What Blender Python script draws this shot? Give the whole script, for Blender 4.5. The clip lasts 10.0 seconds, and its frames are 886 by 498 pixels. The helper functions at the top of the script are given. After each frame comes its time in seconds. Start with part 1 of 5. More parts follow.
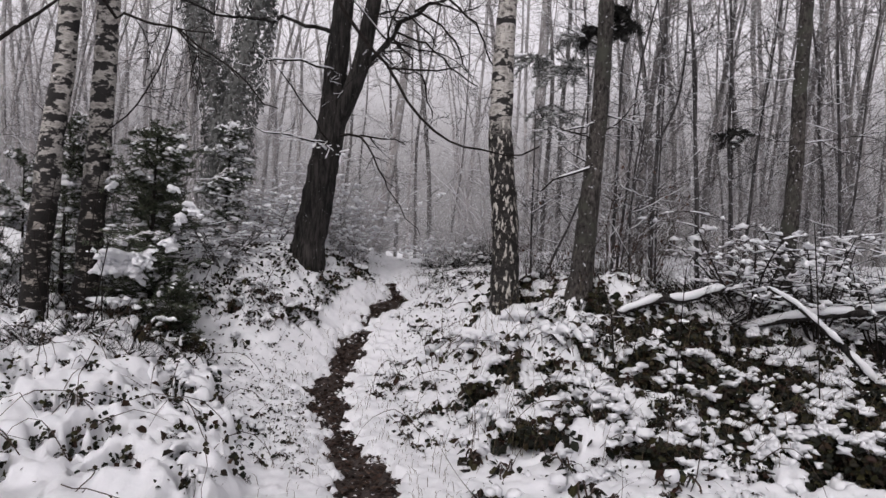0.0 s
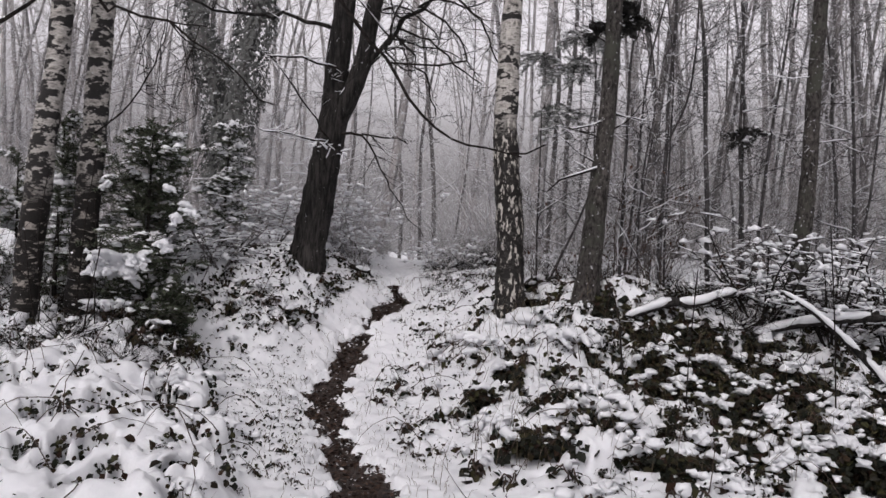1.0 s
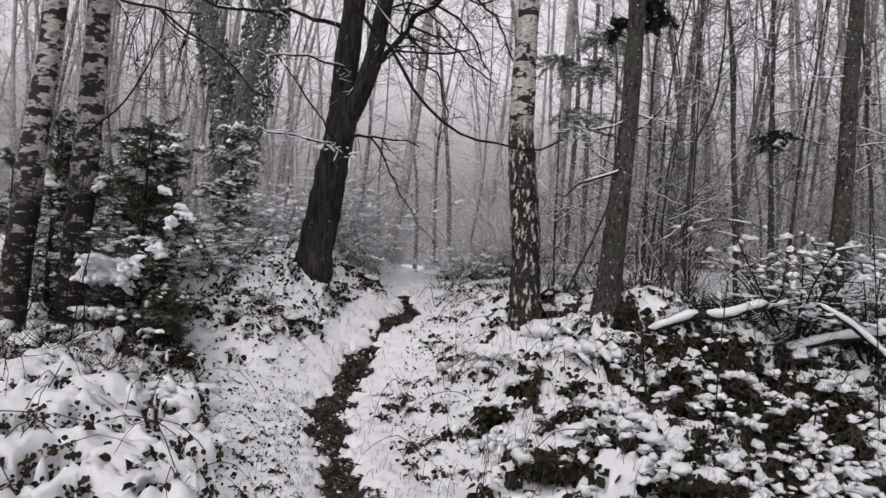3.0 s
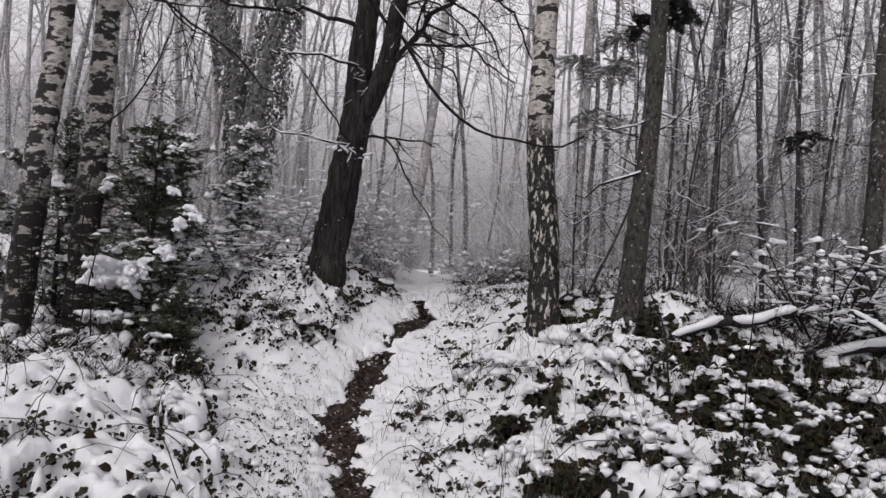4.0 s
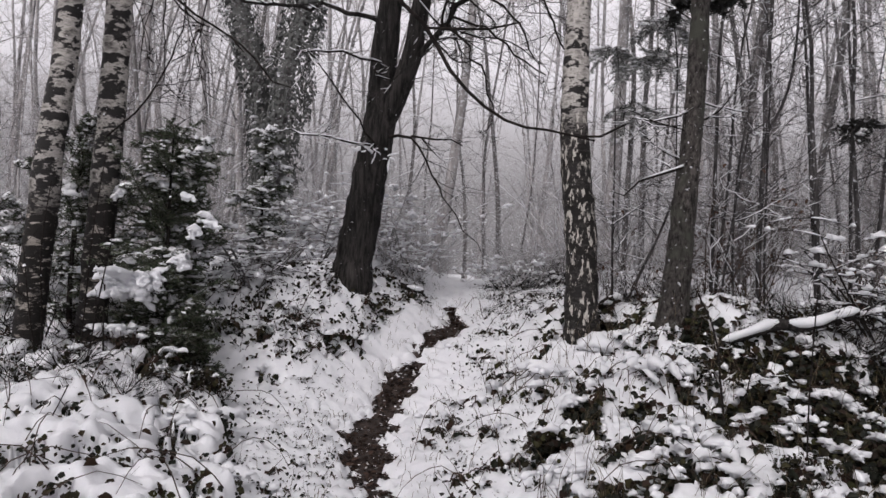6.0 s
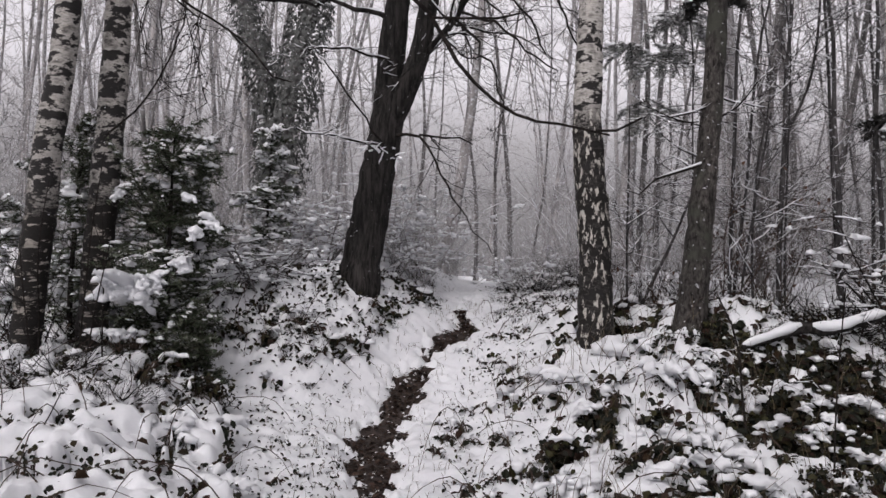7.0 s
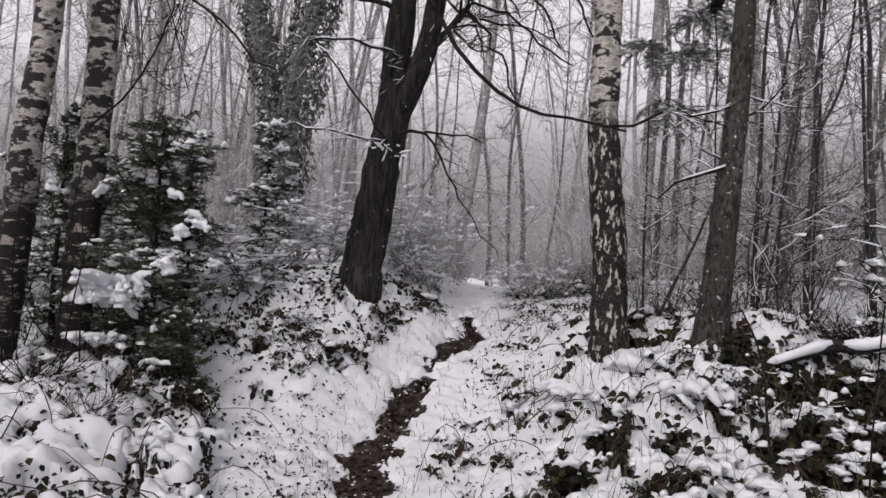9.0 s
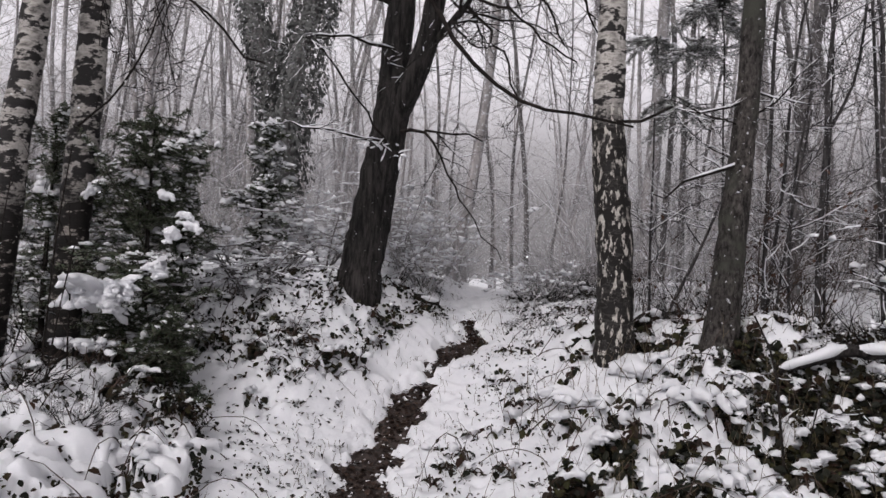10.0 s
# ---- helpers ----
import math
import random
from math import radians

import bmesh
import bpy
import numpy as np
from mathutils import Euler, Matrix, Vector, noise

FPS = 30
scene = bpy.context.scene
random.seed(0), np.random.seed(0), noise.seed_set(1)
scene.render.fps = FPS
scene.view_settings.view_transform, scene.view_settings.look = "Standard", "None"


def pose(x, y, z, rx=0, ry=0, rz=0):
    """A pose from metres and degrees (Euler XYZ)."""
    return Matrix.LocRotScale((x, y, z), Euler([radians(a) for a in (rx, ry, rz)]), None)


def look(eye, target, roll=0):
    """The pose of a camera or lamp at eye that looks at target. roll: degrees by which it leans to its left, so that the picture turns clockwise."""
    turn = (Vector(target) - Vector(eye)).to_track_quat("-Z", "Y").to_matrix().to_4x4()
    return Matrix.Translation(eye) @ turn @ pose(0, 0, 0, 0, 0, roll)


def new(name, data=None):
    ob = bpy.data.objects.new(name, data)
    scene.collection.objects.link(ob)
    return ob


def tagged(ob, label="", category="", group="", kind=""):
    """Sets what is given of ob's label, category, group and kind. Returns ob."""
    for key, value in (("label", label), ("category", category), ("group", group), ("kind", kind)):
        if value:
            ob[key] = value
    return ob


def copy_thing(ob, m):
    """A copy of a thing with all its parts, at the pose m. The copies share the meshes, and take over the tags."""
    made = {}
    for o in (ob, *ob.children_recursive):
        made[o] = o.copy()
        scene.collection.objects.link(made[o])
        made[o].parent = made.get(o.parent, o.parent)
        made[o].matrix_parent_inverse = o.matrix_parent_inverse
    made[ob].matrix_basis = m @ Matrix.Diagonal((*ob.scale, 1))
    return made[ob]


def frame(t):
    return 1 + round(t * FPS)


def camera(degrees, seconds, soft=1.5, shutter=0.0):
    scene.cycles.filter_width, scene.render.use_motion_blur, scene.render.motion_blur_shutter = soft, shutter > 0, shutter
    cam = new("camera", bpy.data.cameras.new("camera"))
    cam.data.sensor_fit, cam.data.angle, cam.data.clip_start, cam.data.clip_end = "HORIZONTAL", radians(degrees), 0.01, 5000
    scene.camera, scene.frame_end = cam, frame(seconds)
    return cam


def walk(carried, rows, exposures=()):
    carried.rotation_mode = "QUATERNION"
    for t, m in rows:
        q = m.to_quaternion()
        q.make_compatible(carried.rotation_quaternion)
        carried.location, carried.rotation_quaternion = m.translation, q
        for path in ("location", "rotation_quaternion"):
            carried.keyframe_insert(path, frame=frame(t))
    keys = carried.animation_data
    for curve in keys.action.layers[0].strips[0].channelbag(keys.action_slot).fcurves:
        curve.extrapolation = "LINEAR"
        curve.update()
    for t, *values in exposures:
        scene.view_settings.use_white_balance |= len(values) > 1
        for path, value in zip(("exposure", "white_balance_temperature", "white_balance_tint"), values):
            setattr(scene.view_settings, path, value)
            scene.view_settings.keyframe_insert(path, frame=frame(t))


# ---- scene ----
# ---- camera ----
cam = camera(57.21, 10.0, soft=1.5)
walk(cam, [
    (0, pose(0, 0, 1.62, 88.5, -2.5, 0.07)),
    (0.5, pose(0.011, 0.105, 1.624, 88.49, -2.55, 0.28)),
    (1, pose(0.026, 0.21, 1.623, 88.55, -2.65, 0.49)),
    (1.5, pose(0.044, 0.318, 1.606, 88.74, -2.75, 0.73)),
    (2, pose(0.073, 0.424, 1.586, 89.01, -2.83, 1.06)),
    (3.5, pose(0.098, 0.736, 1.55, 89.62, -3.05, 2.38)),
    (4, pose(0.096, 0.843, 1.539, 89.78, -3.1, 3.02)),
    (4.5, pose(0.099, 0.948, 1.539, 89.86, -3.01, 3.67)),
    (5, pose(0.103, 1.049, 1.541, 89.89, -2.7, 4.3)),
    (5.5, pose(0.104, 1.149, 1.538, 89.94, -2.31, 4.86)),
    (7, pose(0.111, 1.458, 1.531, 90.1, -1.82, 6.28)),
    (7.5, pose(0.121, 1.556, 1.535, 90.14, -2, 6.54)),
    (8, pose(0.143, 1.67, 1.546, 90.12, -2.26, 6.95)),
    (8.5, pose(0.151, 1.767, 1.552, 90.12, -2.58, 7.19)),
    (9, pose(0.161, 1.866, 1.559, 90.13, -2.83, 7.43)),
    (9.5, pose(0.168, 1.961, 1.565, 90.13, -2.86, 7.61)),
    (10, pose(0.163, 2.052, 1.571, 90.17, -2.65, 7.7))], exposures=[(0, -0.14, 6540, 15), (10, -0.14, 6540, 15)])

# ---- world and light: overcast winter sky ----
world = bpy.data.worlds.new("winter_sky")
scene.world = world
world.use_nodes = True
wn, wl = world.node_tree.nodes, world.node_tree.links
sky = wn.new("ShaderNodeTexSky")
sky.sky_type = "NISHITA"
sky.sun_disc = False
sky.sun_elevation, sky.sun_rotation = radians(38), radians(200)
sky.air_density, sky.dust_density = 1.0, 6.0
grey = wn.new("ShaderNodeHueSaturation")
grey.inputs["Saturation"].default_value = 0.12
wl.new(sky.outputs[0], grey.inputs["Color"])
wl.new(grey.outputs[0], wn["Background"].inputs["Color"])
wn["Background"].inputs["Strength"].default_value = 0.10
sun_data = bpy.data.lights.new("sun", "SUN")
sun_data.energy, sun_data.angle, sun_data.color = 0.9, radians(60), (1.0, 0.98, 0.97)
sun = new("sun", sun_data)
sun.matrix_world = look((0, 0, 20), (3, 9, 0))

# ---- materials ----
def mat(name, rough=0.8, spec=0.3):
    m = bpy.data.materials.new(name)
    m.use_nodes = True
    b = m.node_tree.nodes["Principled BSDF"]
    b.inputs["Roughness"].default_value = rough
    b.inputs["Specular IOR Level"].default_value = spec
    return m, m.node_tree.nodes, m.node_tree.links, b


def noise_node(n, l, scale, detail=4.0, rough=0.6, stretch=None, coord="Object"):
    c = n.new("ShaderNodeTexCoord")
    t = n.new("ShaderNodeTexNoise")
    t.inputs["Scale"].default_value, t.inputs["Detail"].default_value = scale, detail
    t.inputs["Roughness"].default_value = rough
    if stretch:
        mp = n.new("ShaderNodeMapping")
        mp.inputs["Scale"].default_value = stretch
        l.new(c.outputs[coord], mp.inputs[0])
        l.new(mp.outputs[0], t.inputs[0])
    else:
        l.new(c.outputs[coord], t.inputs[0])
    return t


def ramp(n, l, src, stops):
    r = n.new("ShaderNodeValToRGB")
    e = r.color_ramp.elements
    while len(e) < len(stops):
        e.new(0.5)
    for k, (p, c) in enumerate(stops):
        e[k].position, e[k].color = p, (*c, 1)
    l.new(src, r.inputs[0])
    return r


def bump(n, l, b, src, strength, dist):
    bp = n.new("ShaderNodeBump")
    bp.inputs["Strength"].default_value, bp.inputs["Distance"].default_value = strength, dist
    l.new(src, bp.inputs["Height"])
    l.new(bp.outputs[0], b.inputs["Normal"])


def two_tone(name, c1, c2, scale, rough=0.8, bstr=0.4, bdist=0.01, stretch=None, spec=0.3, p1=0.35, p2=0.65):
    m, n, l, b = mat(name, rough, spec)
    t = noise_node(n, l, scale, 6, 0.65, stretch)
    r = ramp(n, l, t.outputs[0], [(p1, c1), (p2, c2)])
    l.new(r.outputs[0], b.inputs["Base Color"])
    bump(n, l, b, t.outputs[0], bstr, bdist)
    return m


def snow_material():
    m, n, l, b = mat("snow", 0.65, 0.25)
    t = noise_node(n, l, 7, 8, 0.7)
    r = ramp(n, l, t.outputs[0], [(0.3, (0.70, 0.71, 0.74)), (0.7, (0.81, 0.81, 0.84))])
    l.new(r.outputs[0], b.inputs["Base Color"])
    f = noise_node(n, l, 38, 8, 0.75)
    bump(n, l, b, f.outputs[0], 0.45, 0.014)
    return m


def bark(name, dark, light, vert=0.22, scale=14, snow=0.0, moss=None):
    """Furrowed bark, drawn out along the stem, with driven snow stuck in its cracks."""
    m, n, l, b = mat(name, 0.9, 0.15)
    t = noise_node(n, l, scale, 8, 0.7, (1, 1, vert))
    big = noise_node(n, l, 3.0, 4, 0.6, (1, 1, 0.6))
    r = ramp(n, l, t.outputs[0], [(0.40, dark), (0.62, light)])
    tone = ramp(n, l, big.outputs[0], [(0.35, (0.55, 0.55, 0.55)), (0.65, (1.25, 1.22, 1.2))])
    mul = n.new("ShaderNodeMix")
    mul.data_type, mul.blend_type = "RGBA", "MULTIPLY"
    mul.inputs[0].default_value = 1.0
    l.new(r.outputs[0], mul.inputs[6])
    l.new(tone.outputs[0], mul.inputs[7])
    out = mul.outputs[2]
    for scl, lo, hi, col in ((3.5, 0.5, 0.62, moss), (26, 0.70 - snow, 0.74 - snow, (0.72, 0.73, 0.77) if snow else None)):
        if col is None:
            continue
        t3 = noise_node(n, l, scl, 4, 0.6)
        mk = ramp(n, l, t3.outputs[0], [(lo, (0, 0, 0)), (hi, (0.9, 0.9, 0.9))])
        mx = n.new("ShaderNodeMix")
        mx.data_type = "RGBA"
        l.new(mk.outputs[0], mx.inputs[0])
        l.new(out, mx.inputs[6])
        mx.inputs[7].default_value = (*col, 1)
        out = mx.outputs[2]
    l.new(out, b.inputs["Base Color"])
    bump(n, l, b, t.outputs[0], 1.0, 0.03)
    return m


def birch_material(name="birch_bark", band=0.50, flake=0.548, white=0.52, turn=1.95, dashes=False):
    """White papery bark with black bands high up, breaking into dark furrows with white flakes low down."""
    m, n, l, b = mat(name, 0.75, 0.25)
    c = n.new("ShaderNodeTexCoord")
    sep = n.new("ShaderNodeSeparateXYZ")
    l.new(c.outputs["Object"], sep.inputs[0])
    bands = noise_node(n, l, 7.0, 5, 0.65, (0.75, 0.75, 1.5))
    flakes = noise_node(n, l, 25, 4, 0.6, (1, 1, 0.4))
    fine = noise_node(n, l, 40, 5, 0.7, (0.25, 0.25, 2.2))
    high = ramp(n, l, bands.outputs[0], [(band, (white, white * 0.945, white * 0.89)), (band + 0.05, (0.02, 0.018, 0.018))])
    if dashes:
        flakes = noise_node(n, l, 11, 5, 0.65, (0.7, 0.7, 1.9))
    low = ramp(n, l, flakes.outputs[0], [(flake, (0.013, 0.011, 0.010)), (flake + 0.045, (0.34, 0.31, 0.28) if dashes else (0.5, 0.47, 0.43))])
    rng = n.new("ShaderNodeMapRange")
    rng.inputs["From Min"].default_value, rng.inputs["From Max"].default_value = turn - 0.15, turn + 0.15
    l.new(sep.outputs[2], rng.inputs["Value"])
    wob = n.new("ShaderNodeMath")
    wob.operation = "MULTIPLY_ADD"
    wob.inputs[1].default_value, wob.inputs[2].default_value = 5.0, -2.5
    l.new(bands.outputs[0], wob.inputs[0])
    add = n.new("ShaderNodeMath")
    add.use_clamp = True
    l.new(rng.outputs[0], add.inputs[0])
    l.new(wob.outputs[0], add.inputs[1])
    mx = n.new("ShaderNodeMix")
    mx.data_type = "RGBA"
    l.new(add.outputs[0], mx.inputs[0])
    l.new(low.outputs[0], mx.inputs[6])
    l.new(high.outputs[0], mx.inputs[7])
    mul = n.new("ShaderNodeMix")
    mul.data_type, mul.blend_type = "RGBA", "MULTIPLY"
    mul.inputs[0].default_value = 0.55
    l.new(mx.outputs[2], mul.inputs[6])
    fr = ramp(n, l, fine.outputs[0], [(0.3, (0.35, 0.33, 0.32)), (0.55, (1, 1, 1))])
    l.new(fr.outputs[0], mul.inputs[7])
    l.new(mul.outputs[2], b.inputs["Base Color"])
    bump(n, l, b, flakes.outputs[0], 0.7, 0.012)
    return m


def leaf_material(name, cols, rough=0.45):
    m, n, l, b = mat(name, rough, 0.1)
    g = n.new("ShaderNodeNewGeometry")
    r = ramp(n, l, g.outputs["Random Per Island"], [(k / max(1, len(cols) - 1), c) for k, c in enumerate(cols)])
    l.new(r.outputs[0], b.inputs["Base Color"])
    return m


SNOW = snow_material()
MUD = two_tone("path_mud", (0.006, 0.0043, 0.0039), (0.08, 0.055, 0.046), 34, 0.6, 0.9, 0.02, spec=0.5)
BIRCH = birch_material()
BIRCH_DARK = birch_material("old_birch_bark", 0.475, 0.55, 0.47, 1.5, True)
BARK_DARK = bark("dark_wet_bark", (0.010, 0.0092, 0.009), (0.05, 0.046, 0.0445), 0.14, 30, 0.01)
BARK_MID = bark("greyish_wet_bark", (0.034, 0.032, 0.033), (0.115, 0.109, 0.111), 0.2, 30, 0.07)
BARK_PINE = bark("grey_scaly_bark", (0.018, 0.016, 0.015), (0.115, 0.106, 0.1), 0.45, 38, 0.05, (0.065, 0.066, 0.055))
# bark of the mid-distance wood, its grey lightened in place of haze
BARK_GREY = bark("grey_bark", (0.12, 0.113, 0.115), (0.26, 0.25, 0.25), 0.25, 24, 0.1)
# twigs of distant shrubs, coloured pale to imitate haze, plus snow flecks
BARK_PALE = bark("hazed_twig_bark", (0.36, 0.35, 0.355), (0.58, 0.57, 0.575), 0.25, 18, 0.14)
# far trees: haze painted into the base colour, with some flecks of snow
BARK_HAZE = bark("hazed_snowy_bark", (0.30, 0.285, 0.29), (0.50, 0.485, 0.49), 0.25, 18, 0.12)
TWIG = two_tone("dark_twig_bark", (0.007, 0.006, 0.0055), (0.03, 0.025, 0.023), 30, 0.9, spec=0.08)
STEM = two_tone("bramble_stem", (0.02, 0.013, 0.010), (0.08, 0.052, 0.04), 30, 0.7)
LEAF = leaf_material("bramble_leaf", [(0.006, 0.007, 0.005), (0.012, 0.014, 0.009), (0.018, 0.015, 0.010), (0.034, 0.034, 0.014), (0.030, 0.015, 0.011), (0.010, 0.011, 0.008), (0.014, 0.015, 0.011)])
NEEDLE = leaf_material("fir_needles", [(0.035, 0.05, 0.03), (0.075, 0.098, 0.06), (0.12, 0.145, 0.10), (0.10, 0.09, 0.068), (0.26, 0.275, 0.25)], 0.6)
# needles of the distant boughs, haze painted in as grey-white
NEEDLE_GREY = leaf_material("hazed_needles", [(0.20, 0.207, 0.20), (0.32, 0.326, 0.322), (0.48, 0.486, 0.484)], 0.7)
DEAD_NEEDLE = leaf_material("dead_needles", [(0.022, 0.022, 0.021), (0.045, 0.044, 0.042), (0.08, 0.08, 0.08)], 0.8)
# ivy leaves, lightened and evened out to put the haze into their colour
IVY = leaf_material("ivy_leaf", [(0.12, 0.123, 0.12), (0.13, 0.133, 0.13), (0.14, 0.143, 0.14)], 0.9)
DRY = leaf_material("dry_leaf", [(0.07, 0.036, 0.024), (0.10, 0.055, 0.038), (0.05, 0.032, 0.026)], 0.7)
WITHERED = leaf_material("withered_leaf", [(0.012, 0.010, 0.008), (0.03, 0.02, 0.013), (0.05, 0.028, 0.018)], 0.7)
LITTER = leaf_material("wet_leaf_litter", [(0.008, 0.005, 0.004), (0.033, 0.021, 0.017), (0.08, 0.05, 0.039), (0.022, 0.015, 0.013), (0.075, 0.05, 0.04)], 0.5)
GRASS = two_tone("dry_grass", (0.05, 0.04, 0.028), (0.16, 0.125, 0.08), 20, 0.8)


# ---- mesh tools ----
class Geo:
    """Vertices and faces gathered for one mesh."""

    def __init__(self):
        self.v, self.f = [], []

    def tube(self, pts, rad, sides=6, cap=True, squash=1.0, rough=0.0):
        pts = [Vector(p) for p in pts]
        base, ref = len(self.v), None
        for k, p in enumerate(pts):
            d = (pts[min(k + 1, len(pts) - 1)] - pts[max(k - 1, 0)])
            d = d.normalized() if d.length > 1e-9 else Vector((0, 0, 1))
            if ref is None:
                ref = d.orthogonal().normalized()
            ref = ref - d * ref.dot(d)
            ref = ref.normalized() if ref.length > 1e-6 else d.orthogonal().normalized()
            s = d.cross(ref)
            for j in range(sides):
                a = 2 * math.pi * j / sides
                o = (ref * math.cos(a) + s * math.sin(a)) * rad[k]
                if rough:
                    o *= 1 + rough * noise.noise((p + o * 3) * 9.0) + rough * noise.noise(Vector((o.x * 40, o.y * 40, p.z * 2.5)))
                self.v.append((p.x + o.x, p.y + o.y, p.z + o.z * squash))
        for k in range(len(pts) - 1):
            for j in range(sides):
                a, b = base + k * sides + j, base + k * sides + (j + 1) % sides
                self.f.append((a, b, b + sides, a + sides))
        if cap:
            self.f.append(tuple(base + (len(pts) - 1) * sides + j for j in range(sides)))

    def blob(self, c, rx, ry, rz, rng, rough=0.25, flat=-0.35):
        """A soft rounded lump of snow with a flat underside."""
        base = len(self.v)
        off = Vector((rng.random() * 50, rng.random() * 50, rng.random() * 50))
        turn = rng.random() * 6.28
        ct, st = math.cos(turn), math.sin(turn)
        bv, bf = (BLOB_V, BLOB_F) if max(rx, ry) > 0.045 else (BEAD_V, BEAD_F)
        for x, y, z in bv:
            k = 1 + rough * (noise.noise(Vector((x, y, z)) * 1.6 + off) * 1.5 + noise.noise(Vector((x, y, z)) * 3.4 + off) * 0.7)
            z2 = max(z, flat)
            xx, yy = x * rx * k, y * ry * k
            self.v.append((c[0] + xx * ct - yy * st, c[1] + xx * st + yy * ct, c[2] + z2 * rz * k))
        self.f += [tuple(base + i for i in f) for f in bf]

    def leaf(self, p, d, up, size, width=0.62, fold=0.25):
        """A pointed leaf, folded along its rib."""
        d, up = Vector(d).normalized(), Vector(up)
        s = d.cross(up)
        s = s.normalized() if s.length > 1e-6 else d.orthogonal().normalized()
        n = s.cross(d)
        p, b, w = Vector(p), len(self.v), size * width * 0.5
        for a, o, h in ((0, 0, 0), (0.35, -1, fold), (0.7, -0.75, fold), (1, 0, -0.1), (0.7, 0.75, fold), (0.35, 1, fold)):
            q = p + d * (a * size) + s * (o * w) + n * (h * w)
            self.v.append((q.x, q.y, q.z))
        self.f += [(b, b + 1, b + 2, b + 3), (b, b + 3, b + 4, b + 5)]

    def mesh(self, name, m, smooth=True):
        me = bpy.data.meshes.new(name)
        me.from_pydata(self.v, [], self.f)
        me.materials.append(m)
        if smooth:
            me.polygons.foreach_set("use_smooth", [True] * len(me.polygons))
        me.update()
        return me


def sphere_data(sub):
    bm = bmesh.new()
    bmesh.ops.create_icosphere(bm, subdivisions=sub, radius=1)
    v = [tuple(x.co) for x in bm.verts]
    f = [tuple(x.index for x in y.verts) for y in bm.faces]
    bm.free()
    return v, f


BLOB_V, BLOB_F = sphere_data(2)
BEAD_V, BEAD_F = sphere_data(1)


def part(name, geo, m, parent, label="", smooth=True):
    ob = new(name, geo.mesh(name, m, smooth))
    ob.parent = parent
    if label:
        ob["label"] = label
    return ob


def stuff(name, geo, m, parent, label="", smooth=True):
    """A part made of bits too small to pick apart."""
    ob = part(name, geo, m, parent, label, smooth)
    ob["kind"] = "stuff"
    return ob


def thing(name, at, label, category, group="", kind=""):
    ob = new(name)
    ob.location = at
    return tagged(ob, label, category, group, kind)


def smooth_line(pts, rad, step):
    """Catmull-Rom through the points, with radii."""
    pts = [Vector(p) for p in pts]
    out, ro = [], []
    for k in range(len(pts) - 1):
        a, b, c, d = pts[max(k - 1, 0)], pts[k], pts[k + 1], pts[min(k + 2, len(pts) - 1)]
        m = max(1, int((c - b).length / step))
        for j in range(m):
            t = j / m
            out.append(0.5 * ((2 * b) + (c - a) * t + (2 * a - 5 * b + 4 * c - d) * t * t + (3 * b - a - 3 * c + d) * t ** 3))
            ro.append(rad[k] + (rad[k + 1] - rad[k]) * t)
    return out + [pts[-1]], ro + [rad[-1]]


# ---- ground ----
GY = [-90, -5, 0, 4, 6, 7, 7.6, 8.4, 9.2, 10.2, 11.2, 12.2, 14, 20, 40, 160]
GZ = [-0.6, -0.05, 0, -0.05, -0.02, 0.06, 0.15, 0.42, 0.74, 0.98, 1.11, 1.08, 0.93, 0.5, -0.5, -2.5]
PATH_Y = [-3, 3, 5.2, 5.45, 6.0, 6.65, 7.3, 7.9, 8.4, 8.76, 9.03, 9.28, 9.68, 10.14, 11.1, 12.3, 16]
PATH_X = [0.1, -0.1, -0.42, -0.5, -0.7, -0.86, -1.0, -0.92, -0.84, -0.77, -0.66, -0.52, -0.60, -0.6, -0.5, -0.58, -0.3]
PATH_W = [0.42, 0.42, 0.46, 0.41, 0.33, 0.34, 0.37, 0.3, 0.25, 0.2, 0.3, 0.27, 0.12, 0.05, 0.0, 0.0, 0.0]


def step01(a):
    a = np.clip(a, 0, 1)
    return a * a * (3 - 2 * a)


def ground_z(x, y):
    """Height of the soil: flat below, then a slope with a bank on either side of the path."""
    z = np.interp(y, GY, GZ)
    d = x - np.interp(y, PATH_Y, PATH_X)
    left = np.interp(y, [4, 6, 7.4, 8.0, 8.8, 10, 14], [0, 0.10, 0.27, 0.46, 0.60, 0.36, 0])
    right = np.interp(y, [4, 6, 8, 10, 16], [0, 0.1, 0.3, 0.2, 0])
    mound = 0.30 * np.exp(-((x - 1.55) ** 2 + (y - 7.95) ** 2) / 0.65) + 0.26 * np.exp(-((x - 2.7) ** 2 / 1.2 + (y - 7.8) ** 2 / 0.5))
    heap = 0.06 * np.exp(-((x + 1.7) ** 2 / 1.2 + (y - 8.7) ** 2 / 0.8))
    return z + left * step01((-d - 0.05) / 1.05) + right * step01((d - 0.3) / 1.4) + mound + heap


def bank_rim(y):
    """Where the snowy brambles of the left-hand bank end."""
    return np.interp(y, [3, 4.7, 5.56, 6.4, 7.4, 7.7], [-0.9, -1.1, -1.36, -1.72, -2.22, -2.6])


